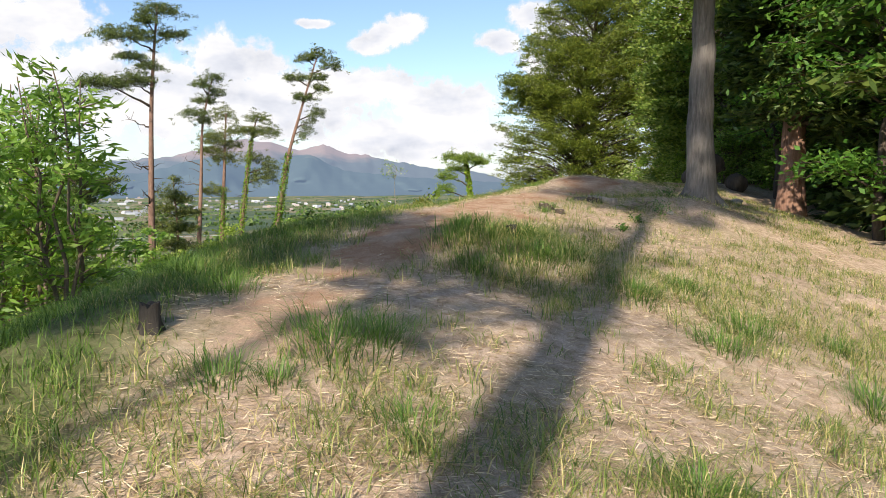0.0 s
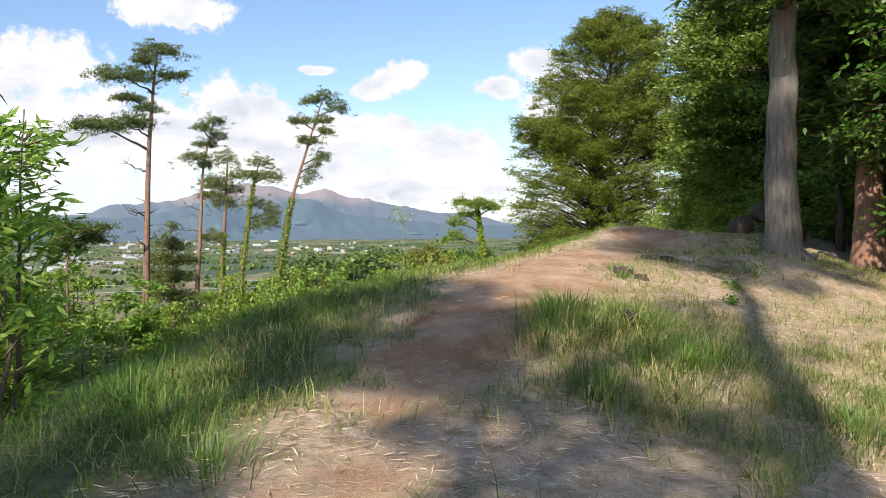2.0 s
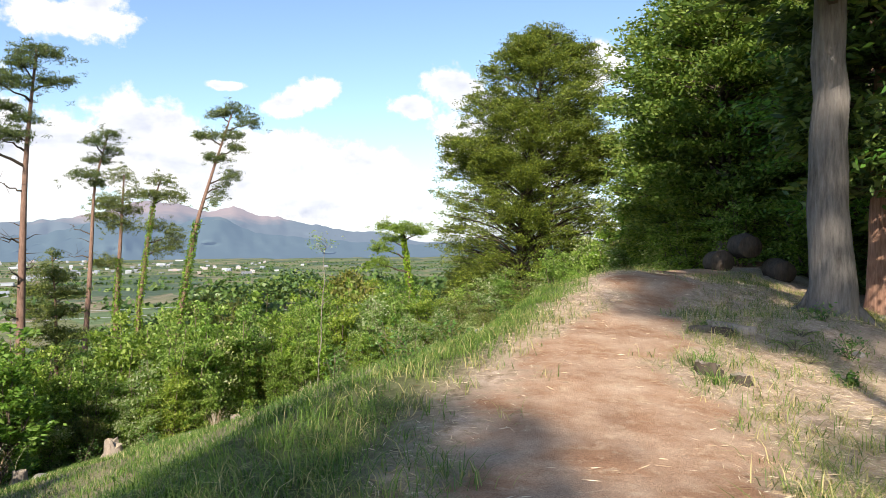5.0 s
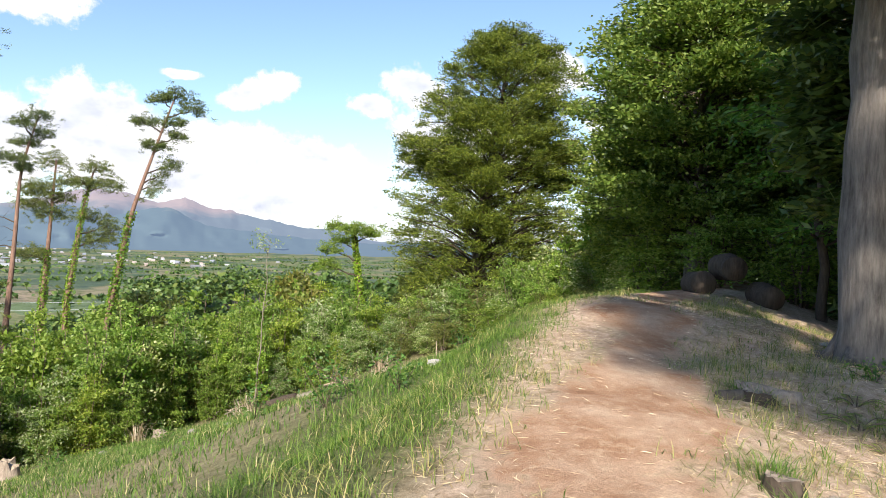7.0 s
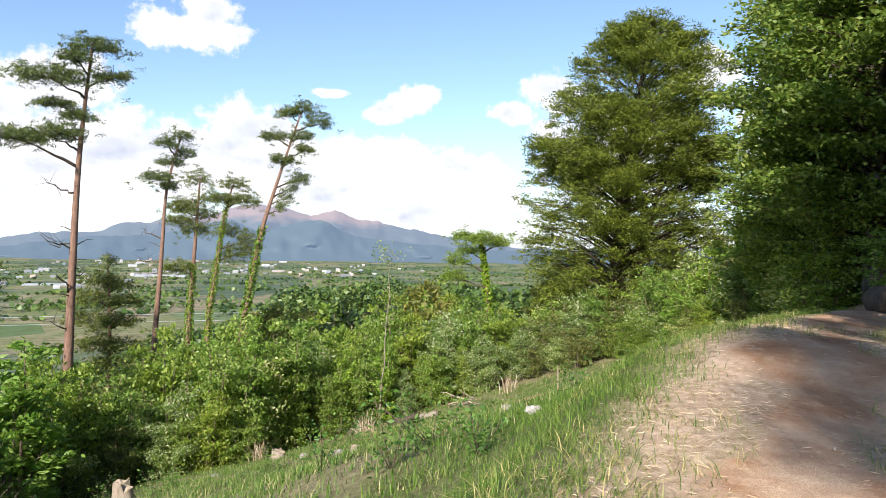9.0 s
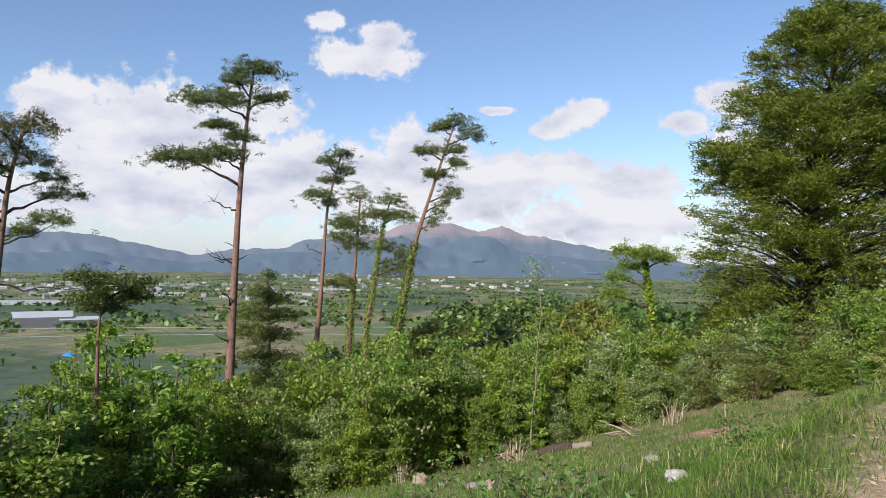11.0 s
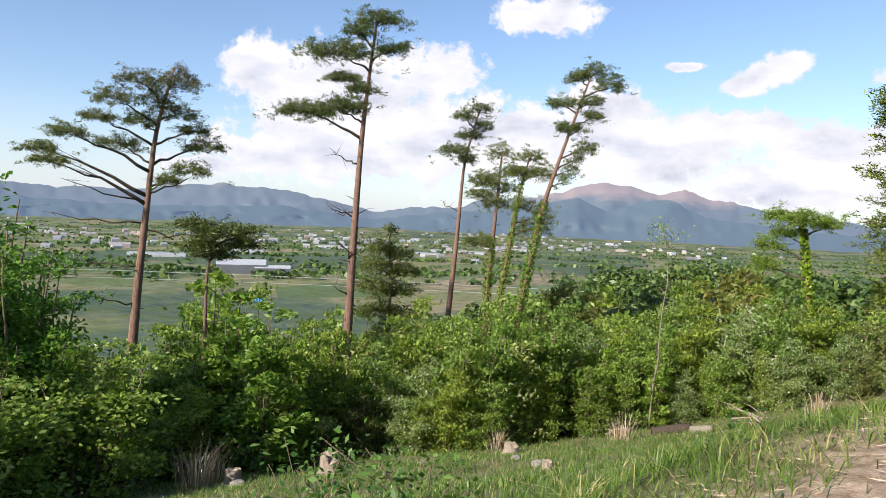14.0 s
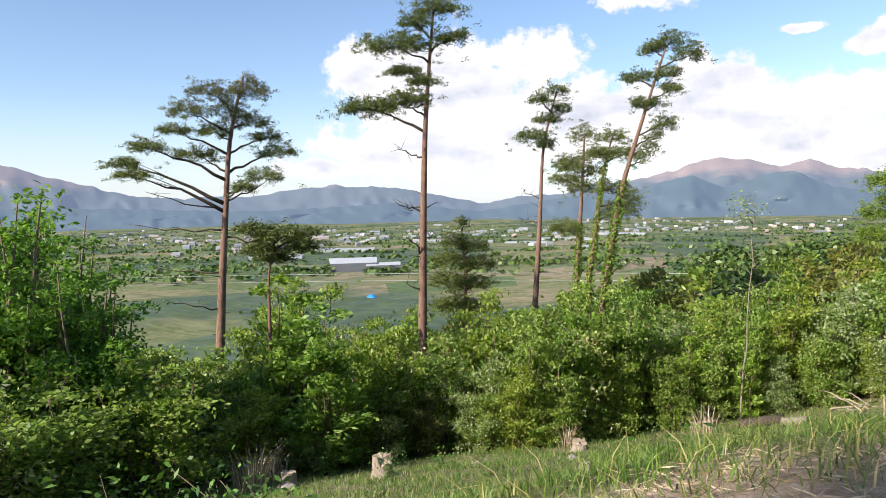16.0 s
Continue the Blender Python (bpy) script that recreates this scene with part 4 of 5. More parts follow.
def put_shrub(k, x, y, scale, tall=1.0, lower=0.0):
    m = pose(x, y, gz(x, y) - lower, 0, 0, rs.uniform(0, 360)) @ Matrix.Diagonal((scale, scale, scale * tall, 1))
    if not used[k]:
        SHRUBS[k].matrix_basis = m
        used[k] = True
        return SHRUBS[k]
    c = copy_thing(SHRUBS[k], m)
    c.matrix_basis = m
    return c


for row, (back, gap, size) in enumerate([(-0.4, 0.95, 0.52), (0.7, 1.1, 0.8), (2.6, 1.4, 0.95), (5.0, 1.9, 1.05), (8, 2.4, 1.15), (11.5, 2.8, 1.2), (16, 3.6, 1.3), (21, 4.4, 1.4)]):
    s = rs.uniform(0, gap)
    while s < _fs[-1]:
        x, y = np.interp(s, _fs, FRONT[:, 0]), np.interp(s, _fs, FRONT[:, 1])
        i = min(np.searchsorted(_fs, s), len(FRONT) - 1)
        dx, dy = FRONT[max(i, 1)] - FRONT[max(i, 1) - 1]
        ln = math.hypot(dx, dy)
        px, py = x - dy / ln * back + rs.uniform(-0.7, 0.7), y + dx / ln * back + rs.uniform(-0.7, 0.7)
        k = rs.choices(range(6), (3.5, 3.5, 4.5, 4, 2, 1.5))[0] if row < 4 else rs.choices((7, 8, 9), (5, 3, 2))[0]
        if math.hypot(px - 9.0, py - 51) > 2:
            tall = 0.88 if x > 4 else 1.22 if x < -12 else 1.1
            put_shrub(k, px, py, size * rs.uniform(0.82, 1.15), tall * rs.uniform(0.95, 1.2))
        s += gap * rs.uniform(0.75, 1.25)
# taller young trees west of the clearing and shrubs beside the start
for k, x, y, sc, tall in [(10, -17.3, 23.9, 1.1, 0.98), (10, -19.4, 22.4, 1.15, 1.05), (10, -18.8, 26.0, 1.1, 0.98), (10, -15.4, 25.0, 0.85, 0.95), (10, -21.5, 26.5, 1.1, 1.1), (1, -13.2, 25.6, 1.1, 0.8), (0, -12.4, 22.4, 1.1, 0.7),
                          (5, -15.4, 32.0, 1.1, 1.05), (0, -14.4, 22.6, 1.2, 0.8), (1, -17.0, 20.6, 1.2, 1.0), (5, -12.6, 30.6, 0.95, 0.95), (3, -14.6, 29.4, 0.9, 0.8),
                          (6, -4.4, 8.6, 0.85, 1.05), (6, -5.6, 9.8, 1.0, 1.1), (6, -5.0, 7.6, 0.8, 0.9), (6, -6.8, 10.6, 1.0, 1.0), (3, -6.8, 11.4, 0.9, 0.8), (2, -6.4, 13.2, 0.7, 0.75), (3, -8.5, 13.5, 1.0, 1.0), (0, -9.8, 16.5, 1.0, 1.0), (3, -10.5, 12.0, 1.1, 1.1), (2, -11.8, 18.5, 1.1, 1.0), (2, -12.5, 21.0, 1.0, 1.0), (3, -11.0, 14.6, 1.1, 1.05),
                          (0, -13.0, 15.0, 1.1, 0.9), (2, 11.4, 39.0, 1.0, 0.75), (3, 12.8, 35.6, 1.0, 0.8), (2, 10.9, 33.0, 0.8, 0.7), (0, 9.9, 29.8, 0.8, 0.7), (3, 11.2, 24.2, 0.8, 0.8), (0, 10.1, 26.2, 0.75, 0.7), (3, -5.4, 6.8, 0.55, 0.75), (3, -6.6, 5.4, 0.6, 0.8)]:
    put_shrub(k, x, y, sc, tall)
# unseen trees further west, added only to shade the shrubs north of them
for x, y, sc in [(-19.0, 14.6, 1.25), (-21.8, 16.8, 1.3), (-24.0, 19.5, 1.3)]:
    put_shrub(10, x, y, sc, 1.1)


def sapling(x, y, height, label, seed, material="shrub_pale"):
    rng = np.random.default_rng(seed)
    root = holder("birch_sapling", x, y, gz(x, y), label, "young tree")
    p = bent((0, 0, -0.3), (0.5, 0.1, height), 0, 9, rng, 0.05)
    tb = Tubes()
    tb.add(p, np.linspace(0.038, 0.01, 9), 7)
    cs = []
    for i in range(16):
        h = height * rng.uniform(0.45, 0.98)
        s = np.array([np.interp(h, p[:, 2], p[:, c]) for c in range(3)])
        a = rng.uniform(0, 6.28)
        ln = rng.uniform(0.3, 0.9)
        e = s + np.array([math.cos(a) * ln, math.sin(a) * ln, 0.35])
        tb.add(bent(s, e, 0.03, 4), [0.014, 0.01, 0.007, 0.003], 4)
        if h > height * 0.8:
            cs.append(e + rng.normal(size=(34, 3)) * np.array([0.22, 0.22, 0.14]))
    tb.build("stem", M["stem_pale"], root)
    quads_object("leaves", leaves(np.concatenate(cs), 0.12, 0.06, rng, 0.5), M[material], root)


sapling(-3.2, 41.6, 7.6, "thin pale-barked sapling with a small leafy top", 111)

# ---- woods, farms and wires in the valley ----


def valley_woods():
    rng = np.random.default_rng(201)
    cs, sz = [], []
    for _ in range(420):
        az, r = radians(rng.uniform(-33, 16)), rng.uniform(62, 165)
        x, y = math.sin(az) * r, 10 + math.cos(az) * r
        h, w = rng.uniform(3, 5.5), rng.uniform(1.6, 3.0)
        n = 220
        p = unit(rng.normal(size=(n, 3))) * rng.uniform(0.65, 1.05, (n, 1)) * np.array([w, w, h * 0.5])
        p[:, 2] = np.abs(p[:, 2]) * 1.1 - 0.8
        cs.append(p + np.array([x, y, gz(x, y) + h * 0.45]))
        sz.append(np.full(n, rng.uniform(0.75, 1.1)))
    c, s = np.concatenate(cs), np.concatenate(sz)
    ob = quads_object("far_woods", leaves(c, 0.62, 0.46, rng, 0.4), M["woods"])
    tagged(ob, "young green woods covering the spur below", "woods", kind="stuff")
    cs = []
    for _ in range(1700):
        az, r = radians(rng.uniform(-75, 5)), 420 * math.exp(rng.uniform(0, 1.75))
        if rng.random() < 0.5:
            az, r = radians(-30 + 38 * math.sin(_ * 1.7)), 500 + 190 * (_ % 9)
        x, y = math.sin(az) * r, math.cos(az) * r
        n = 10
        w = rng.uniform(2.5, 6) * (1 + r / 900)
        p = rng.normal(size=(n, 3)) * np.array([w * 1.6, w, 1.6]) * 0.5
        p[:, 2] = np.abs(p[:, 2]) + 1
        cs.append(p + np.array([x, y, gz(x, y)]))
    ob = quads_object("valley_trees", leaves(np.concatenate(cs), 4.5, 3.4, rng, 0.5), M["woods"])
    tagged(ob, "scattered groves of trees across the valley floor", "trees", kind="stuff")


def house_verts(x, y, z, w, d, h, turn, roof=0.35):
    c, s = math.cos(turn), math.sin(turn)
    pts = [(-w, -d, -2), (w, -d, -2), (w, d, -2), (-w, d, -2), (-w, -d, h), (w, -d, h), (w, d, h), (-w, d, h), (-w * 1.05, 0, h + d * roof * 2), (w * 1.05, 0, h + d * roof * 2)]
    return [(x + a * c - b * s, y + a * s + b * c, z + e) for a, b, e in pts]


HOUSE_WALL = [(0, 1, 5, 4), (1, 2, 6, 5), (2, 3, 7, 6), (3, 0, 4, 7), (4, 7, 8), (5, 9, 6)]
HOUSE_ROOF = [(4, 5, 9, 8), (6, 7, 8, 9)]


def town():
    k = Mat("house")
    g = k.n("NewGeometry")
    c = k.ramp(g.outputs["Random Per Island"], (0.0, (0.16, 0.17, 0.18)), (0.35, (0.3, 0.31, 0.32)), (0.55, (0.22, 0.24, 0.28)), (0.75, (0.36, 0.29, 0.25)), (0.9, (0.42, 0.43, 0.44)))
    mat = k.done(c, 0.6)
    rng = np.random.default_rng(211)
    v, f = [], []
    spots = [(-41, 1350, 90), (-37, 1150, 60), (-33, 1500, 80), (-21, 1500, 70), (-15, 1650, 60), (-11, 1750, 40), (-48, 900, 60), (-55, 1300, 90), (-27, 1000, 50), (-24, 2300, 70), (-19, 2400, 60), (-60, 1900, 80), (-8, 1500, 40)]
    for az, r, n in spots:
        for _ in range(n // 3):
            a = radians(az + rng.normal() * 3.2)
            rr = r * math.exp(rng.normal() * 0.16)
            x, y = math.sin(a) * rr, math.cos(a) * rr
            o = len(v)
            big = rng.random() < 0.07
            w = rng.uniform(2.6, 4.6) * (3.0 if big else 1)
            v += house_verts(x, y, gz(x, y), w, rng.uniform(2.2, 3.6), rng.uniform(1.5, 3.4), rng.uniform(-0.4, 0.4) - a)
            f += [tuple(i + o for i in q) for q in HOUSE_WALL + HOUSE_ROOF]
    ob = mesh_object("town", v, f, mat)
    tagged(ob, "far scattered town of small white houses in the valley", "houses", kind="stuff")


def barn():
    x, y = -326.0, 364.6
    z = gz(x, y)
    root = holder("barn", x, y, z + 0.5, "long farm shed with a pale metal roof in fields", "barn")
    t = radians(46)
    for name, w, d, h, ox, oy in (("hall", 15, 9, 5, 0, 0), ("annex", 11, 5, 3.2, 19, -6)):
        hv = house_verts(ox * math.cos(t) - oy * math.sin(t), ox * math.sin(t) + oy * math.cos(t), 0, w, d, h, t, 0.16)
        body = mesh_object(name, hv[:8] + hv[8:], HOUSE_WALL, plain("barn_wall_" + name, (0.14, 0.15, 0.16)), root)
        top = [(a, b, c + 0.15) for a, b, c in hv]
        roof = mesh_object("roof", top, HOUSE_ROOF, plain("barn_roof_" + name, (0.42, 0.44, 0.46), 0.4, 0.06), body)
        s = roof.modifiers.new("thick", "SOLIDIFY")
        s.thickness = 0.3


def tarp():
    rng = np.random.default_rng(221)
    x, y = -214.0, 257.0
    n = 13
    v = []
    for j in range(n):
        for i in range(n):
            u, w = i / (n - 1) * 2 - 1, j / (n - 1) * 2 - 1
            v.append((x + u * 2.6, y + w * 1.6, gz(x, y) + 1.5 * (1 - u * u) * (1 - w * w) + rng.uniform(0, 0.15)))
    ob = mesh_object("tarpaulin", v, grid_faces(n, n).tolist(), plain("blue_plastic", (0.03, 0.22, 0.65), 0.35), smooth=True)
    tagged(ob, "bright blue tarpaulin over a heap in a field", "tarpaulin")


def wires():
    mat = plain("wire", (0.4, 0.42, 0.42), 0.4)
    for k, dz in enumerate((0.0, -0.75)):
        tb = Tubes()
        pts = []
        for i in range(40):
            az = radians(-62 + 78 * i / 39)
            r = 78
            pts.append((math.sin(az) * r, 12 + math.cos(az) * r, -4.3 + dz - 0.9 * math.sin(np.pi * i / 39)))
        tb.add(pts, 0.022, 5)
        ob = tb.build("power_line", mat)
        tagged(ob, "thin pale power line crossing below the hill", "power line", "power lines", kind="structure")


def greenhouse(x, y, length, turn):
    z = gz(x, y)
    root = holder("greenhouse", x, y, z, "long pale plastic greenhouse on the valley floor", "greenhouse", "greenhouses in the valley")
    n = 9
    for k in range(2):
        v, f = [], []
        for e in (-length / 2, length / 2):
            for i in range(n):
                a = math.pi * i / (n - 1)
                v.append((e * math.cos(turn) - (k * 8 + 3.6 * math.cos(a)) * math.sin(turn), e * math.sin(turn) + (k * 8 + 3.6 * math.cos(a)) * math.cos(turn), 3.4 * math.sin(a) - 0.3))
        f = [(i, i + 1, n + i + 1, n + i) for i in range(n - 1)] + [tuple(range(n))[::-1], tuple(range(n, 2 * n))]
        mesh_object("tunnel", v, f, M_FILM, root)


M_FILM = plain("greenhouse_film", (0.3, 0.32, 0.33), 0.4, 0.1, 0.3)
for _az, _r, _l, _t in [(-43, 720, 60, 0.6), (-35, 900, 60, 0.4), (-29, 860, 50, 0.35), (-26, 950, 70, 0.3), (-48, 640, 45, 0.7), (-22, 1150, 70, 0.2)]:
    greenhouse(math.sin(radians(_az)) * _r, math.cos(radians(_az)) * _r, _l, _t)

valley_woods()
town()
barn()
tarp()
wires()

# ---- stumps, logs, sticks and stones ----


def stump(x, y, radius, height, label, seed, bark="deadwood", face="cut", sink=0.08, split=False):
    rng = np.random.default_rng(seed)
    root = holder("tree_stump", x, y, gz(x, y), label, "stump")
    n = 18
    wob = 1 + rng.normal(size=n) * 0.05
    rough = rng.normal(size=n) * 0.07 * height
    v, f = [], []
    levels = [(-sink, 1.35), (0.08 * height, 1.18), (0.35 * height, 1.03), (0.8 * height, 0.98), (height, 0.95)]
    for h, k in levels:
        for i in range(n):
            a = 2 * np.pi * i / n
            r = radius * k * wob[i] * (1 + (0.22 * math.sin(a * 5 + seed) if k > 1.1 else 0.03 * math.sin(a * 9)))
            top = rough[i] * (h / height) ** 3 if h > 0 else 0
            if split and math.cos(a) > 0.2 and h > 0.5 * height:
                top -= 0.3 * height
            v.append((r * math.cos(a), r * math.sin(a), h + top))
    for j in range(len(levels) - 1):
        for i in range(n):
            k = (i + 1) % n
            f.append((j * n + i, j * n + k, (j + 1) * n + k, (j + 1) * n + i))
    mesh_object("bark", v, f, M[bark], root, True)
    ring = v[-n:]
    cen = (0, 0, sum(p[2] for p in ring) / n - 0.01)
    mesh_object("cut_face", ring + [cen], [(i, (i + 1) % n, n) for i in range(n)], M[face], root)
    return root


def log(x, y, length, radius, turn, label, seed, bark="deadwood", lift=0.0, name="log"):
    rng = np.random.default_rng(seed)
    z = gz(x, y)
    c, s = math.cos(turn), math.sin(turn)
    a, b = np.array([-c, -s, 0]) * length / 2, np.array([c, s, 0]) * length / 2
    a[2], b[2] = gz(x + a[0], y + a[1]) - z + radius * 0.8 + lift, gz(x + b[0], y + b[1]) - z + radius * 0.8 + lift
    root = holder(name, x, y, z, label, "log")
    tb = Tubes()
    p = bent(a, b, 0, 8, rng, radius * 0.06)
    tb.add(p, radius * rng.uniform(0.9, 1.08, 8), 14)
    tb.build("bark", M[bark], root)
    d = unit(b - a)
    tb = Tubes()
    tb.add([p[0] - d * 0.006, p[0] + d * 0.01], radius * 0.9, 14)
    tb.build("cut_end", M[bark], root)
    tb = Tubes()
    tb.add([p[-1] - d * 0.01, p[-1] + d * 0.006], radius * 0.9, 14)
    tb.build("cut_end", M[bark], root)
    return root


stump(-1.64, 4.18, 0.06, 0.16, "small dark tree stump in the verge grass", 301, "dark_wood", "dark_wood")
stump(0.72, 7.5, 0.055, 0.11, "dark stump on the grassy mound", 302, "dark_wood", "dark_wood")
stump(1.56, 11.15, 0.1, 0.08, "rotten broken stump at the trail's edge", 303, "bark_dark", "deadwood", split=True)
stump(1.75, 11.0, 0.07, 0.06, "rotten broken stump at the trail's edge", 304, "bark_dark", "deadwood")
stump(2.66, 13.05, 0.12, 0.08, "low weathered stump beside the trail", 305, "bark_dark", "deadwood", split=True)
stump(-8.6, 28.84, 0.27, 0.55, "pale sawn tree stump on the grassy slope", 306, split=True)
stump(-10.8, 27.7, 0.2, 0.35, "pale sawn stump on the slope", 307)
stump(-5.85, 34.4, 0.22, 0.32, "old weathered stump at the foot of shrubs", 308, split=True)
stump(9.3, 47.6, 0.45, 0.9, "pale root stump below the fir", 309)
stump(-2.3, 27.4, 0.12, 0.2, "small old stump in slope grass", 310)
log(-1.9, 39.0, 1.3, 0.17, 0.35, "grey fallen log among weeds", 321, "bark_dark")
log(-0.9, 38.6, 0.7, 0.13, -0.2, "pale cut log on the grass", 322, "stem_pale")
# dark bark on sides and ends stands in for the wood's shade here
for i, (x, y, ln, r, tn, up) in enumerate([(7.75, 23.0, 0.9, 0.27, 1.36, 0.0), (8.75, 22.0, 0.9, 0.27, 1.34, 0.0), (8.3, 22.7, 0.9, 0.29, 1.36, 0.42)]):
    log(x, y, ln, r, tn, "thick sawn log, coloured dark for shade, in a pile at the trail's crest", 330 + i, "bark_dark", up)


log(2.85, 13.2, 0.5, 0.065, -0.5, "grey weathered slab of wood half sunk beside the trail", 341, "deadwood", -0.03)
log(2.45, 13.05, 0.3, 0.05, 0.3, "short rotten piece of wood beside the trail", 342, "bark_grey", -0.02)


def branch_pile(x, y, n, size, label, seed):
    rng = np.random.default_rng(seed)
    root = holder("branch_pile", x, y, gz(x, y), label, "branch pile")
    for i in range(n):
        a = rng.uniform(0, 3.14)
        ln = size * rng.uniform(0.5, 1.0)
        o = rng.normal(size=2) * size * 0.25
        d = np.array([math.cos(a), math.sin(a)]) * ln / 2
        zz = 0.05 + 0.035 * i * rng.uniform(0.5, 1)
        tb = Tubes()
        tb.add(bent((o[0] - d[0], o[1] - d[1], zz - 0.04), (o[0] + d[0], o[1] + d[1], zz + rng.uniform(-0.02, 0.2)), 0.04, 5, rng, 0.02), np.linspace(0.03, 0.012, 5), 6)
        tb.build("branch", M["stem_pale" if i % 3 else "cut"], root)


branch_pile(0.75, 40.3, 14, 1.5, "heap of pale cut branches on the slope", 341)
branch_pile(-3.9, 39.6, 7, 0.9, "small heap of dead twigs", 342)


def stake(x, y, height):
    tb = Tubes()
    tb.add([(0, 0, -0.15), (0.01, 0, height * 0.5), (0, 0.01, height)], [0.014, 0.013, 0.01], 6)
    ob = tb.build("stake", M["cut"])
    ob.matrix_basis = pose(x, y, gz(x, y))
    tagged(ob, "thin pale marker stake in slope grass", "stake")


stake(2.4, 26.4, 0.75)


def stone(x, y, size, label, material, seed):
    rng = np.random.default_rng(seed)
    bm = bmesh.new()
    bmesh.ops.create_icosphere(bm, subdivisions=3, radius=size)
    for v in bm.verts:
        v.co *= 1 + 0.3 * noise.noise(v.co * (2.2 / size) + Vector((seed, 0, 0)))
        v.co.z *= 0.6
    me = bpy.data.meshes.new("stone")
    bm.to_mesh(me)
    bm.free()
    me.materials.append(material)
    ob = new("stone", me)
    ob.matrix_basis = pose(x, y, gz(x, y) + size * 0.2, 0, 0, rng.uniform(0, 360))
    tagged(ob, label, "stone")


pale_stone = plain("pale_stone", (0.4, 0.38, 0.35), 0.8, 0.25, 12)
grey_stone = plain("grey_stone", (0.26, 0.24, 0.21), 0.9, 0.3, 9)
for i, (x, y, s) in enumerate([(1.0, 18.45, 0.11), (-9.9, 26.9, 0.2), (-2.9, 28.6, 0.17), (-0.9, 25.4, 0.12), (2.2, 31.8, 0.12), (-4.2, 30.6, 0.14), (0.9, 21.4, 0.1), (-6.6, 30.2, 0.12)]):
    stone(x, y, s, "small pale stone in the grass", pale_stone if i == 0 else grey_stone, i + 1)
for i, (x, y, s) in enumerate([(3.9, 12.6, 0.06), (6.9, 17.3, 0.14), (7.6, 17.0, 0.1), (5.9, 16.4, 0.09)]):
    stone(x, y, s, "brown stone on bare ground", grey_stone, i + 21)

# ---- grass ----


def blades(x, y, h, w, rng, bend=0.5, name="grass", material="grass", label="", way=None):
    n = len(x)
    z = ground(x, y) - 0.01
    a = rng.uniform(0, 2 * np.pi, n) if way is None else way + rng.normal(size=n) * 0.5
    d = np.stack([np.cos(a), np.sin(a)], 1)
    s = np.stack([-np.sin(a), np.cos(a)], 1)
    b = bend * rng.uniform(0.2, 1.3, n)
    v = np.zeros((n, 5, 3))
    base = np.stack([x, y, z], 1)
    w = w * rng.uniform(0.6, 1.4, n)
    for k, (t, side, wk) in enumerate([(0, -1, 1), (0, 1, 1), (0.55, 1, 0.8), (0.55, -1, 0.8), (1, 0, 0)]):
        off = (b * t * t * h)[:, None]
        v[:, k] = base
        v[:, k, :2] += d * off + s * (side * wk * w / 2)[:, None]
        v[:, k, 2] += h * t * (1 - 0.32 * b * t)
    me = bpy.data.meshes.new(name)
    me.vertices.add(n * 5)
    me.vertices.foreach_set("co", v.astype(np.float32).ravel())
    idx = (np.arange(n) * 5)[:, None] + np.array([0, 1, 2, 3, 3, 2, 4])
    me.loops.add(n * 7)
    me.loops.foreach_set("vertex_index", idx.astype(np.int32).ravel())
    me.polygons.add(n * 2)
    me.polygons.foreach_set("loop_start", ((np.arange(n) * 7)[:, None] + np.array([0, 4])).astype(np.int32).ravel())
    me.update(calc_edges=True)
    me.materials.append(M[material])
    return tagged(new(name, me), label, "grass", kind="stuff")


def scatter(n, x0, x1, y0, y1, rng, keep):
    x, y = rng.uniform(x0, x1, n), rng.uniform(y0, y1, n)
    k = rng.random(n) < keep(x, y)
    return x[k], y[k]


def clump(x, y, rng, per, spread):
    return np.repeat(x, per) + rng.normal(size=len(x) * per) * spread, np.repeat(y, per) + rng.normal(size=len(x) * per) * spread


rg = np.random.default_rng(401)


def verge_keep(x, y):
    d, _ = from_line(x, y, CR)
    return np.clip((d - np.where(y > 12.5, 0.15, 0.6) + 0.3 * vnoise(x * 1.1, y * 1.1, 41)) / 0.6, 0, 1) * np.clip((3.4 - d) / 0.8, 0, 1) * (1 - soil(x, y)) * (0.45 + 0.55 * (vnoise(x * 0.9, y * 0.9, 42) > -0.35))


gx, gy = scatter(21000, -6, 9, -1, 26, rg, verge_keep)
gx, gy = clump(gx, gy, rg, 26, 0.1)
blades(gx, gy, rg.uniform(0.04, 0.2, len(gx)) * np.where(gy > 12, 0.75, 1.0), 0.005, rg, 1.25, "verge_grass", "grass", "lush green grass along the trail's edge")


def turf_keep(x, y):
    d, _ = from_line(x, y, CR)
    patch = np.clip(0.75 + 0.9 * vnoise(x * 0.75, y * 0.75, 43) + 0.5 * vnoise(x * 2.1, y * 2.1, 44), 0.03, 1)
    mound = np.exp(-((x - 0.5) ** 2 + (y - 7.5) ** 2) / 1.3)
    return np.clip(patch * (0.75 + 0.4 * (d < -0.3)) + mound, 0, 1) * np.clip(1 - 1.5 * soil(x, y), 0, 1) * ((d < 1.6) & (d > -9))


gx, gy = scatter(20000, -4, 8, 1.0, 22, rg, lambda x, y: turf_keep(x, y) * np.where((y < 9.5) & (x < 4.8), 1.0, 0.45))
gx, gy = clump(gx, gy, rg, 16, 0.06)
mound = np.exp(-((gx - 0.5) ** 2 + (gy - 7.5) ** 2) / 1.1)
blades(gx, gy, rg.uniform(0.04, 0.19, len(gx)) * (1 + 0.7 * mound), 0.0055, rg, 1.5, "trail_grass", "grass_mixed", "sparse half-dry grass beside the trail")


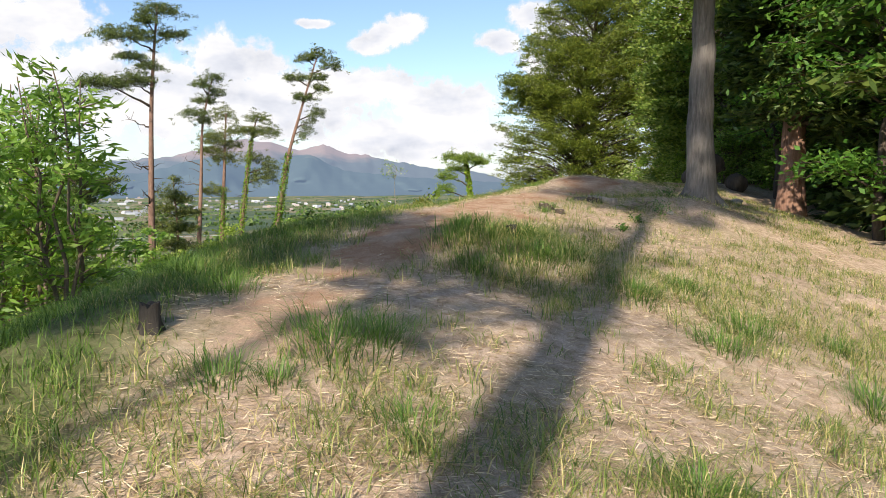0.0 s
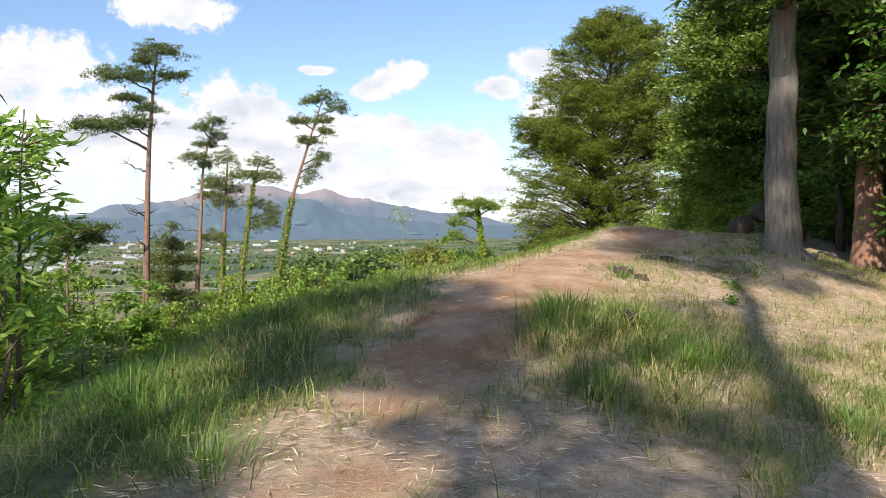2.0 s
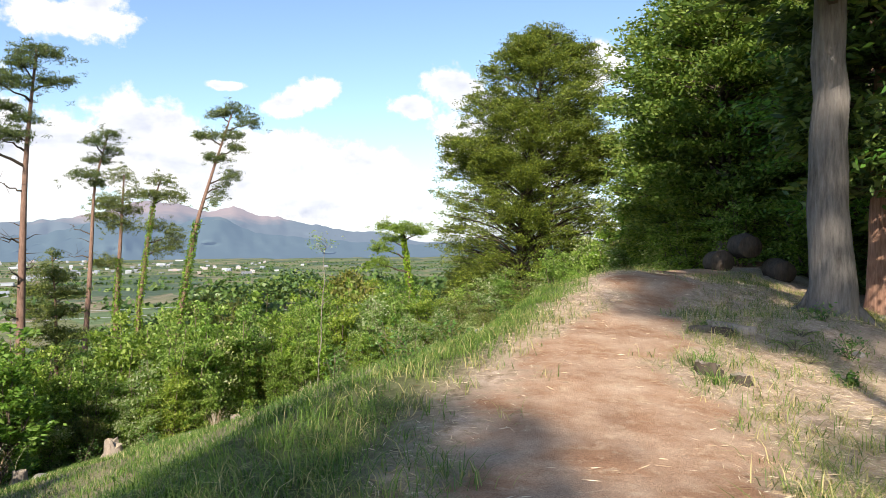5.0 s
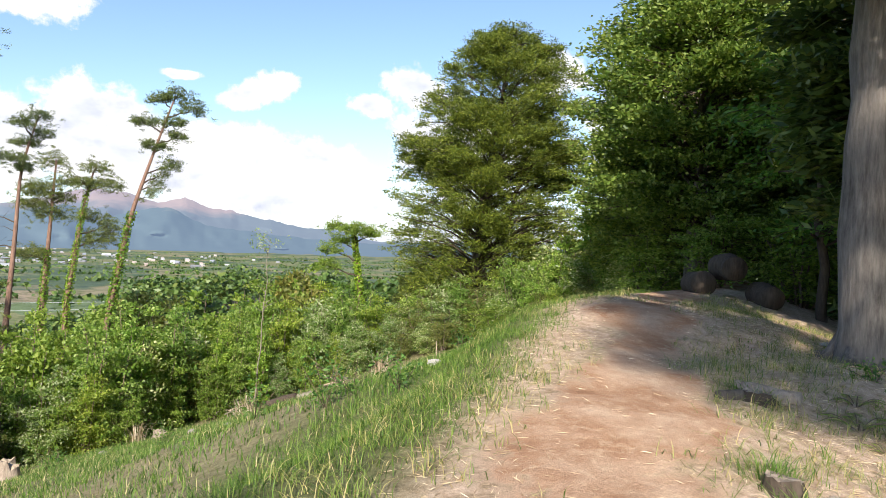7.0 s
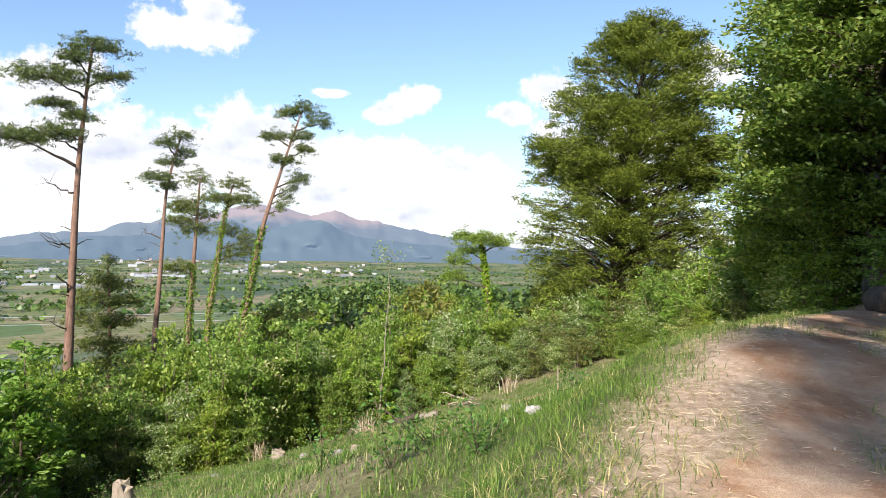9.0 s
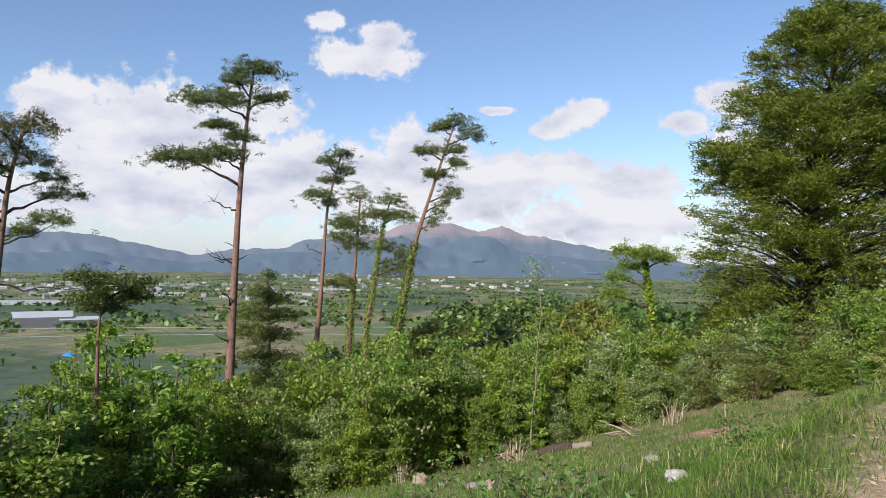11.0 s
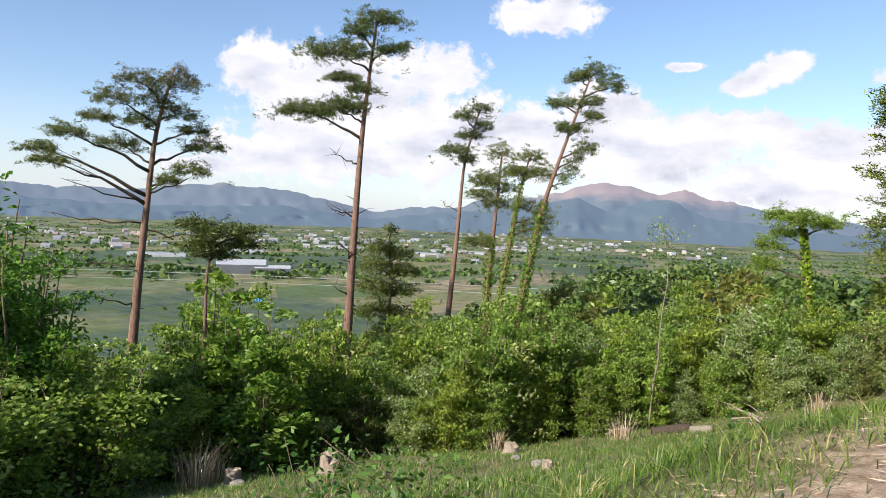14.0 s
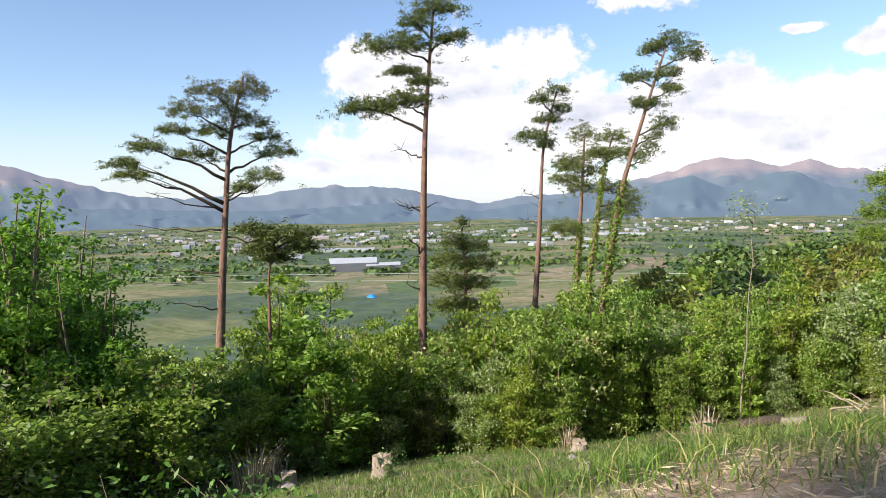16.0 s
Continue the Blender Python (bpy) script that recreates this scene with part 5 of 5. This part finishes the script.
def tufts(spots, n, h, w, name, material, label, seed, spread=0.09, bend=0.9):
    rng = np.random.default_rng(seed)
    x = np.concatenate([np.full(int(n * s), a) + rng.normal(size=int(n * s)) * spread * s for a, b, s in spots])
    y = np.concatenate([np.full(int(n * s), b) + rng.normal(size=int(n * s)) * spread * s for a, b, s in spots])
    hh = np.concatenate([np.full(int(n * s), h * s) for a, b, s in spots]) * rng.uniform(0.5, 1.2, len(x))
    cx = np.concatenate([np.full(int(n * s), a) for a, b, s in spots])
    cy = np.concatenate([np.full(int(n * s), b) for a, b, s in spots])
    return blades(x, y, hh, w, rng, bend, name, material, label, way=np.arctan2(y - cy, x - cx))


tufts([(-0.6, 4.1, 1.3), (-0.35, 4.3, 1.0), (-1.1, 3.6, 0.8), (-0.1, 3.2, 0.7), (-0.8, 3.6, 0.6), (1.1, 3.0, 0.8), (2.1, 5.4, 1.0), (2.6, 6.1, 1.1), (1.7, 6.4, 1.0), (0.9, 6.9, 1.1), (0.1, 7.2, 1.1), (0.9, 7.9, 1.1),
       (0.45, 7.3, 0.95), (0.8, 7.5, 0.9), (0.2, 7.6, 0.85), (1.0, 7.0, 0.85), (0.6, 6.8, 0.85), (0.35, 7.9, 1.0), (1.3, 7.3, 1.0), (2.4, 7.2, 1.0), (-1.5, 5.2, 0.9), (-1.9, 5.8, 1.1), (-2.3, 6.4, 1.2), (3.0, 5.0, 1.0), (3.4, 6.2, 0.8), (1.6, 11.3, 0.7), (1.5, 10.9, 0.6), (2.7, 13.3, 0.7), (0.3, 6.4, 0.9)],
      260, 0.22, 0.005, "grass_tufts", "grass", "tufts of long green grass on the trail's mound", 402, 0.12, 1.2)


def slope_keep(x, y):
    d, _ = from_line(x, y, CR)
    return ((d > 2.4) & (d < 24)) * np.clip(1.0 - soil(x, y) * 1.2, 0.02, 1) * np.clip(0.7 + 0.6 * vnoise(x * 0.8, y * 0.8, 45), 0.15, 1)


gx, gy = scatter(26000, -16, 9, 13, 44, rg, slope_keep)
gx, gy = clump(gx, gy, rg, 7, 0.13)
blades(gx, gy, rg.uniform(0.04, 0.2, len(gx)), 0.012, rg, 0.8, "slope_grass", "grass", "green grass on the slope below the trail")
gx, gy = scatter(14000, -16, 9, 13, 44, rg, slope_keep)
gx, gy = clump(gx, gy, rg, 6, 0.12)
blades(gx, gy, rg.uniform(0.04, 0.2, len(gx)), 0.012, rg, 0.8, "slope_dry_grass", "grass_mixed", "half-dry grass on the slope below the trail")


def litter():
    rng = np.random.default_rng(403)
    n = 210000
    x, y = rng.uniform(-3.5, 6.5, n), 1.4 + 18.0 * rng.random(n) ** 1.7
    d, _ = from_line(x, y, CR)
    k = rng.random(n) < np.clip(0.75 + 0.6 * vnoise(x, y, 46), 0.1, 1) * (1 - 0.97 * np.clip(soil(x, y) * 1.3, 0, 1)) * np.clip((1.0 - d) / 0.5, 0, 1)
    x, y = x[k], y[k]
    c = np.stack([x, y, ground(x, y) + rng.uniform(0.003, 0.02, len(x))], 1)
    v = leaves(c, 0.075, 0.005, rng, 0.85)
    tagged(quads_object("straw_litter", v, M["straw"]), "dry straw and twigs strewn over bare ground", "straw", kind="stuff")


litter()


def plants(spots, n, size, material, name, label, category, seed, height=0.3):
    rng = np.random.default_rng(seed)
    for x, y, s in spots:
        root = holder(name, x, y, gz(x, y), label, category, name + "s on the ridge")
        tb = Tubes()
        cs = []
        for _ in range(5):
            e = np.array([rng.normal() * 0.12 * s, rng.normal() * 0.12 * s, height * s * rng.uniform(0.6, 1.1)])
            tb.add([(0, 0, -0.03), e * 0.5, e], [0.006, 0.005, 0.003], 4)
            t = rng.uniform(0.2, 1, n)[:, None]
            cs.append(e * t + rng.normal(size=(n, 3)) * 0.05 * s)
        tb.build("stalk", M["stem"], root)
        quads_object("foliage", leaves(np.concatenate(cs), size, size * 0.45, rng, 0.5), M[material], root)


plants([(-0.6, 17.6, 2.4), (0.3, 16.9, 1.8), (-0.2, 18.4, 2.0), (-1.6, 19.0, 2.2), (1.8, 20.2, 1.6), (3.5, 24.2, 1.8), (4.4, 25.5, 2.2), (5.2, 26.8, 2.2), (-4.5, 27.5, 1.8), (-7.8, 30.2, 1.8), (-7.2, 27.5, 2.0), (-11.5, 29.4, 3.0),
        (-10.2, 30.8, 2.6), (-3.2, 33.2, 2.0), (3.4, 36.0, 2.0), (3.8, 22.7, 2.0)], 34, 0.075, "weed", "weed", "leafy green weed on the grassy slope", "weed", 411)
plants([(3.75, 12.5, 1.0), (4.2, 13.6, 0.8), (2.5, 10.2, 0.5), (3.1, 11.6, 0.6)], 26, 0.05, "weed", "small_weed", "small leafy weed beside the trail", "weed", 412, 0.22)


def fern(x, y, size, seed):
    """Arching fronds, each with two rows of narrow leaflets."""
    rng = np.random.default_rng(seed)
    root = holder("fern", x, y, gz(x, y), "fresh yellow-green fern with arching fronds beside the trail", "fern", "ferns beside the trail")
    for k in range(8):
        a = k * 0.785 + rng.uniform(-0.25, 0.25)
        ln = size * rng.uniform(0.75, 1.1)
        t = np.linspace(0, 1, 9)
        r = ln * (0.12 + 0.88 * t) * 0.85
        path = np.stack([np.cos(a) * r, np.sin(a) * r, ln * (0.75 * t - 0.62 * t * t) + 0.0], 1)
        side = np.array([-math.sin(a), math.cos(a), 0.0])
        tb = Tubes()
        tb.add(path, np.linspace(0.005, 0.002, 9), 4)
        stalk = tb.build("frond", M["stem"], root)
        v = []
        for u in np.linspace(0.12, 0.98, 20):
            c = np.array([np.interp(u, t, path[:, i]) for i in range(3)])
            w = ln * 0.2 * math.sin(math.pi * min(1, u * 0.85 + 0.12))
            fw = np.array([math.cos(a), math.sin(a), 0.1]) * ln * 0.03
            for sg in (-1, 1):
                tip = c + side * sg * w + fw * 1.5 - np.array([0, 0, w * 0.2])
                v.append([c - fw * 0.4, c + (tip - c) * 0.5 + fw * 0.4, tip, c + (tip - c) * 0.5 - fw * 0.5])
        quads_object("leaflets", np.array(v), M["shrub_yellow"], stalk)


for _i, (_x, _y, _s) in enumerate([(3.25, 12.65, 0.34), (3.6, 13.1, 0.26), (3.1, 12.2, 0.22)]):
    fern(_x, _y, _s, 430 + _i)
# dry reeds in front of the shrubs
tufts([(-11.5, 27.0, 1.2), (-12.1, 27.6, 1.0), (-3.3, 37.8, 0.9), (-6.9, 35.8, 0.8), (-12.6, 28.8, 1.0), (2.4, 41.5, 0.9)], 70, 1.1, 0.02, "dry_reeds", "straw", "dry brown reed stalks before the shrubs", 413, 0.22, 0.5)
tufts([(1.3, 6.9, 1.0), (1.6, 7.2, 1.1), (0.9, 6.5, 0.9), (1.7, 6.6, 1.0), (2.0, 7.3, 0.9), (1.2, 7.7, 1.0), (0.3, 6.9, 0.8), (2.3, 6.7, 0.8), (0.7, 6.1, 0.7), (1.9, 6.0, 0.8), (2.6, 7.9, 0.8), (1.5, 8.2, 0.8)],
      170, 0.14, 0.004, "dry_grass_tufts", "straw", "tufts of dry straw-coloured grass on the mound", 415, 0.16, 1.5)
tufts([(1.95, 7.9, 0.55), (2.02, 7.85, 0.5)], 6, 0.95, 0.008, "tall_straw", "straw", "tall pale dry grass stalk standing alone", 414, 0.05, 0.12)
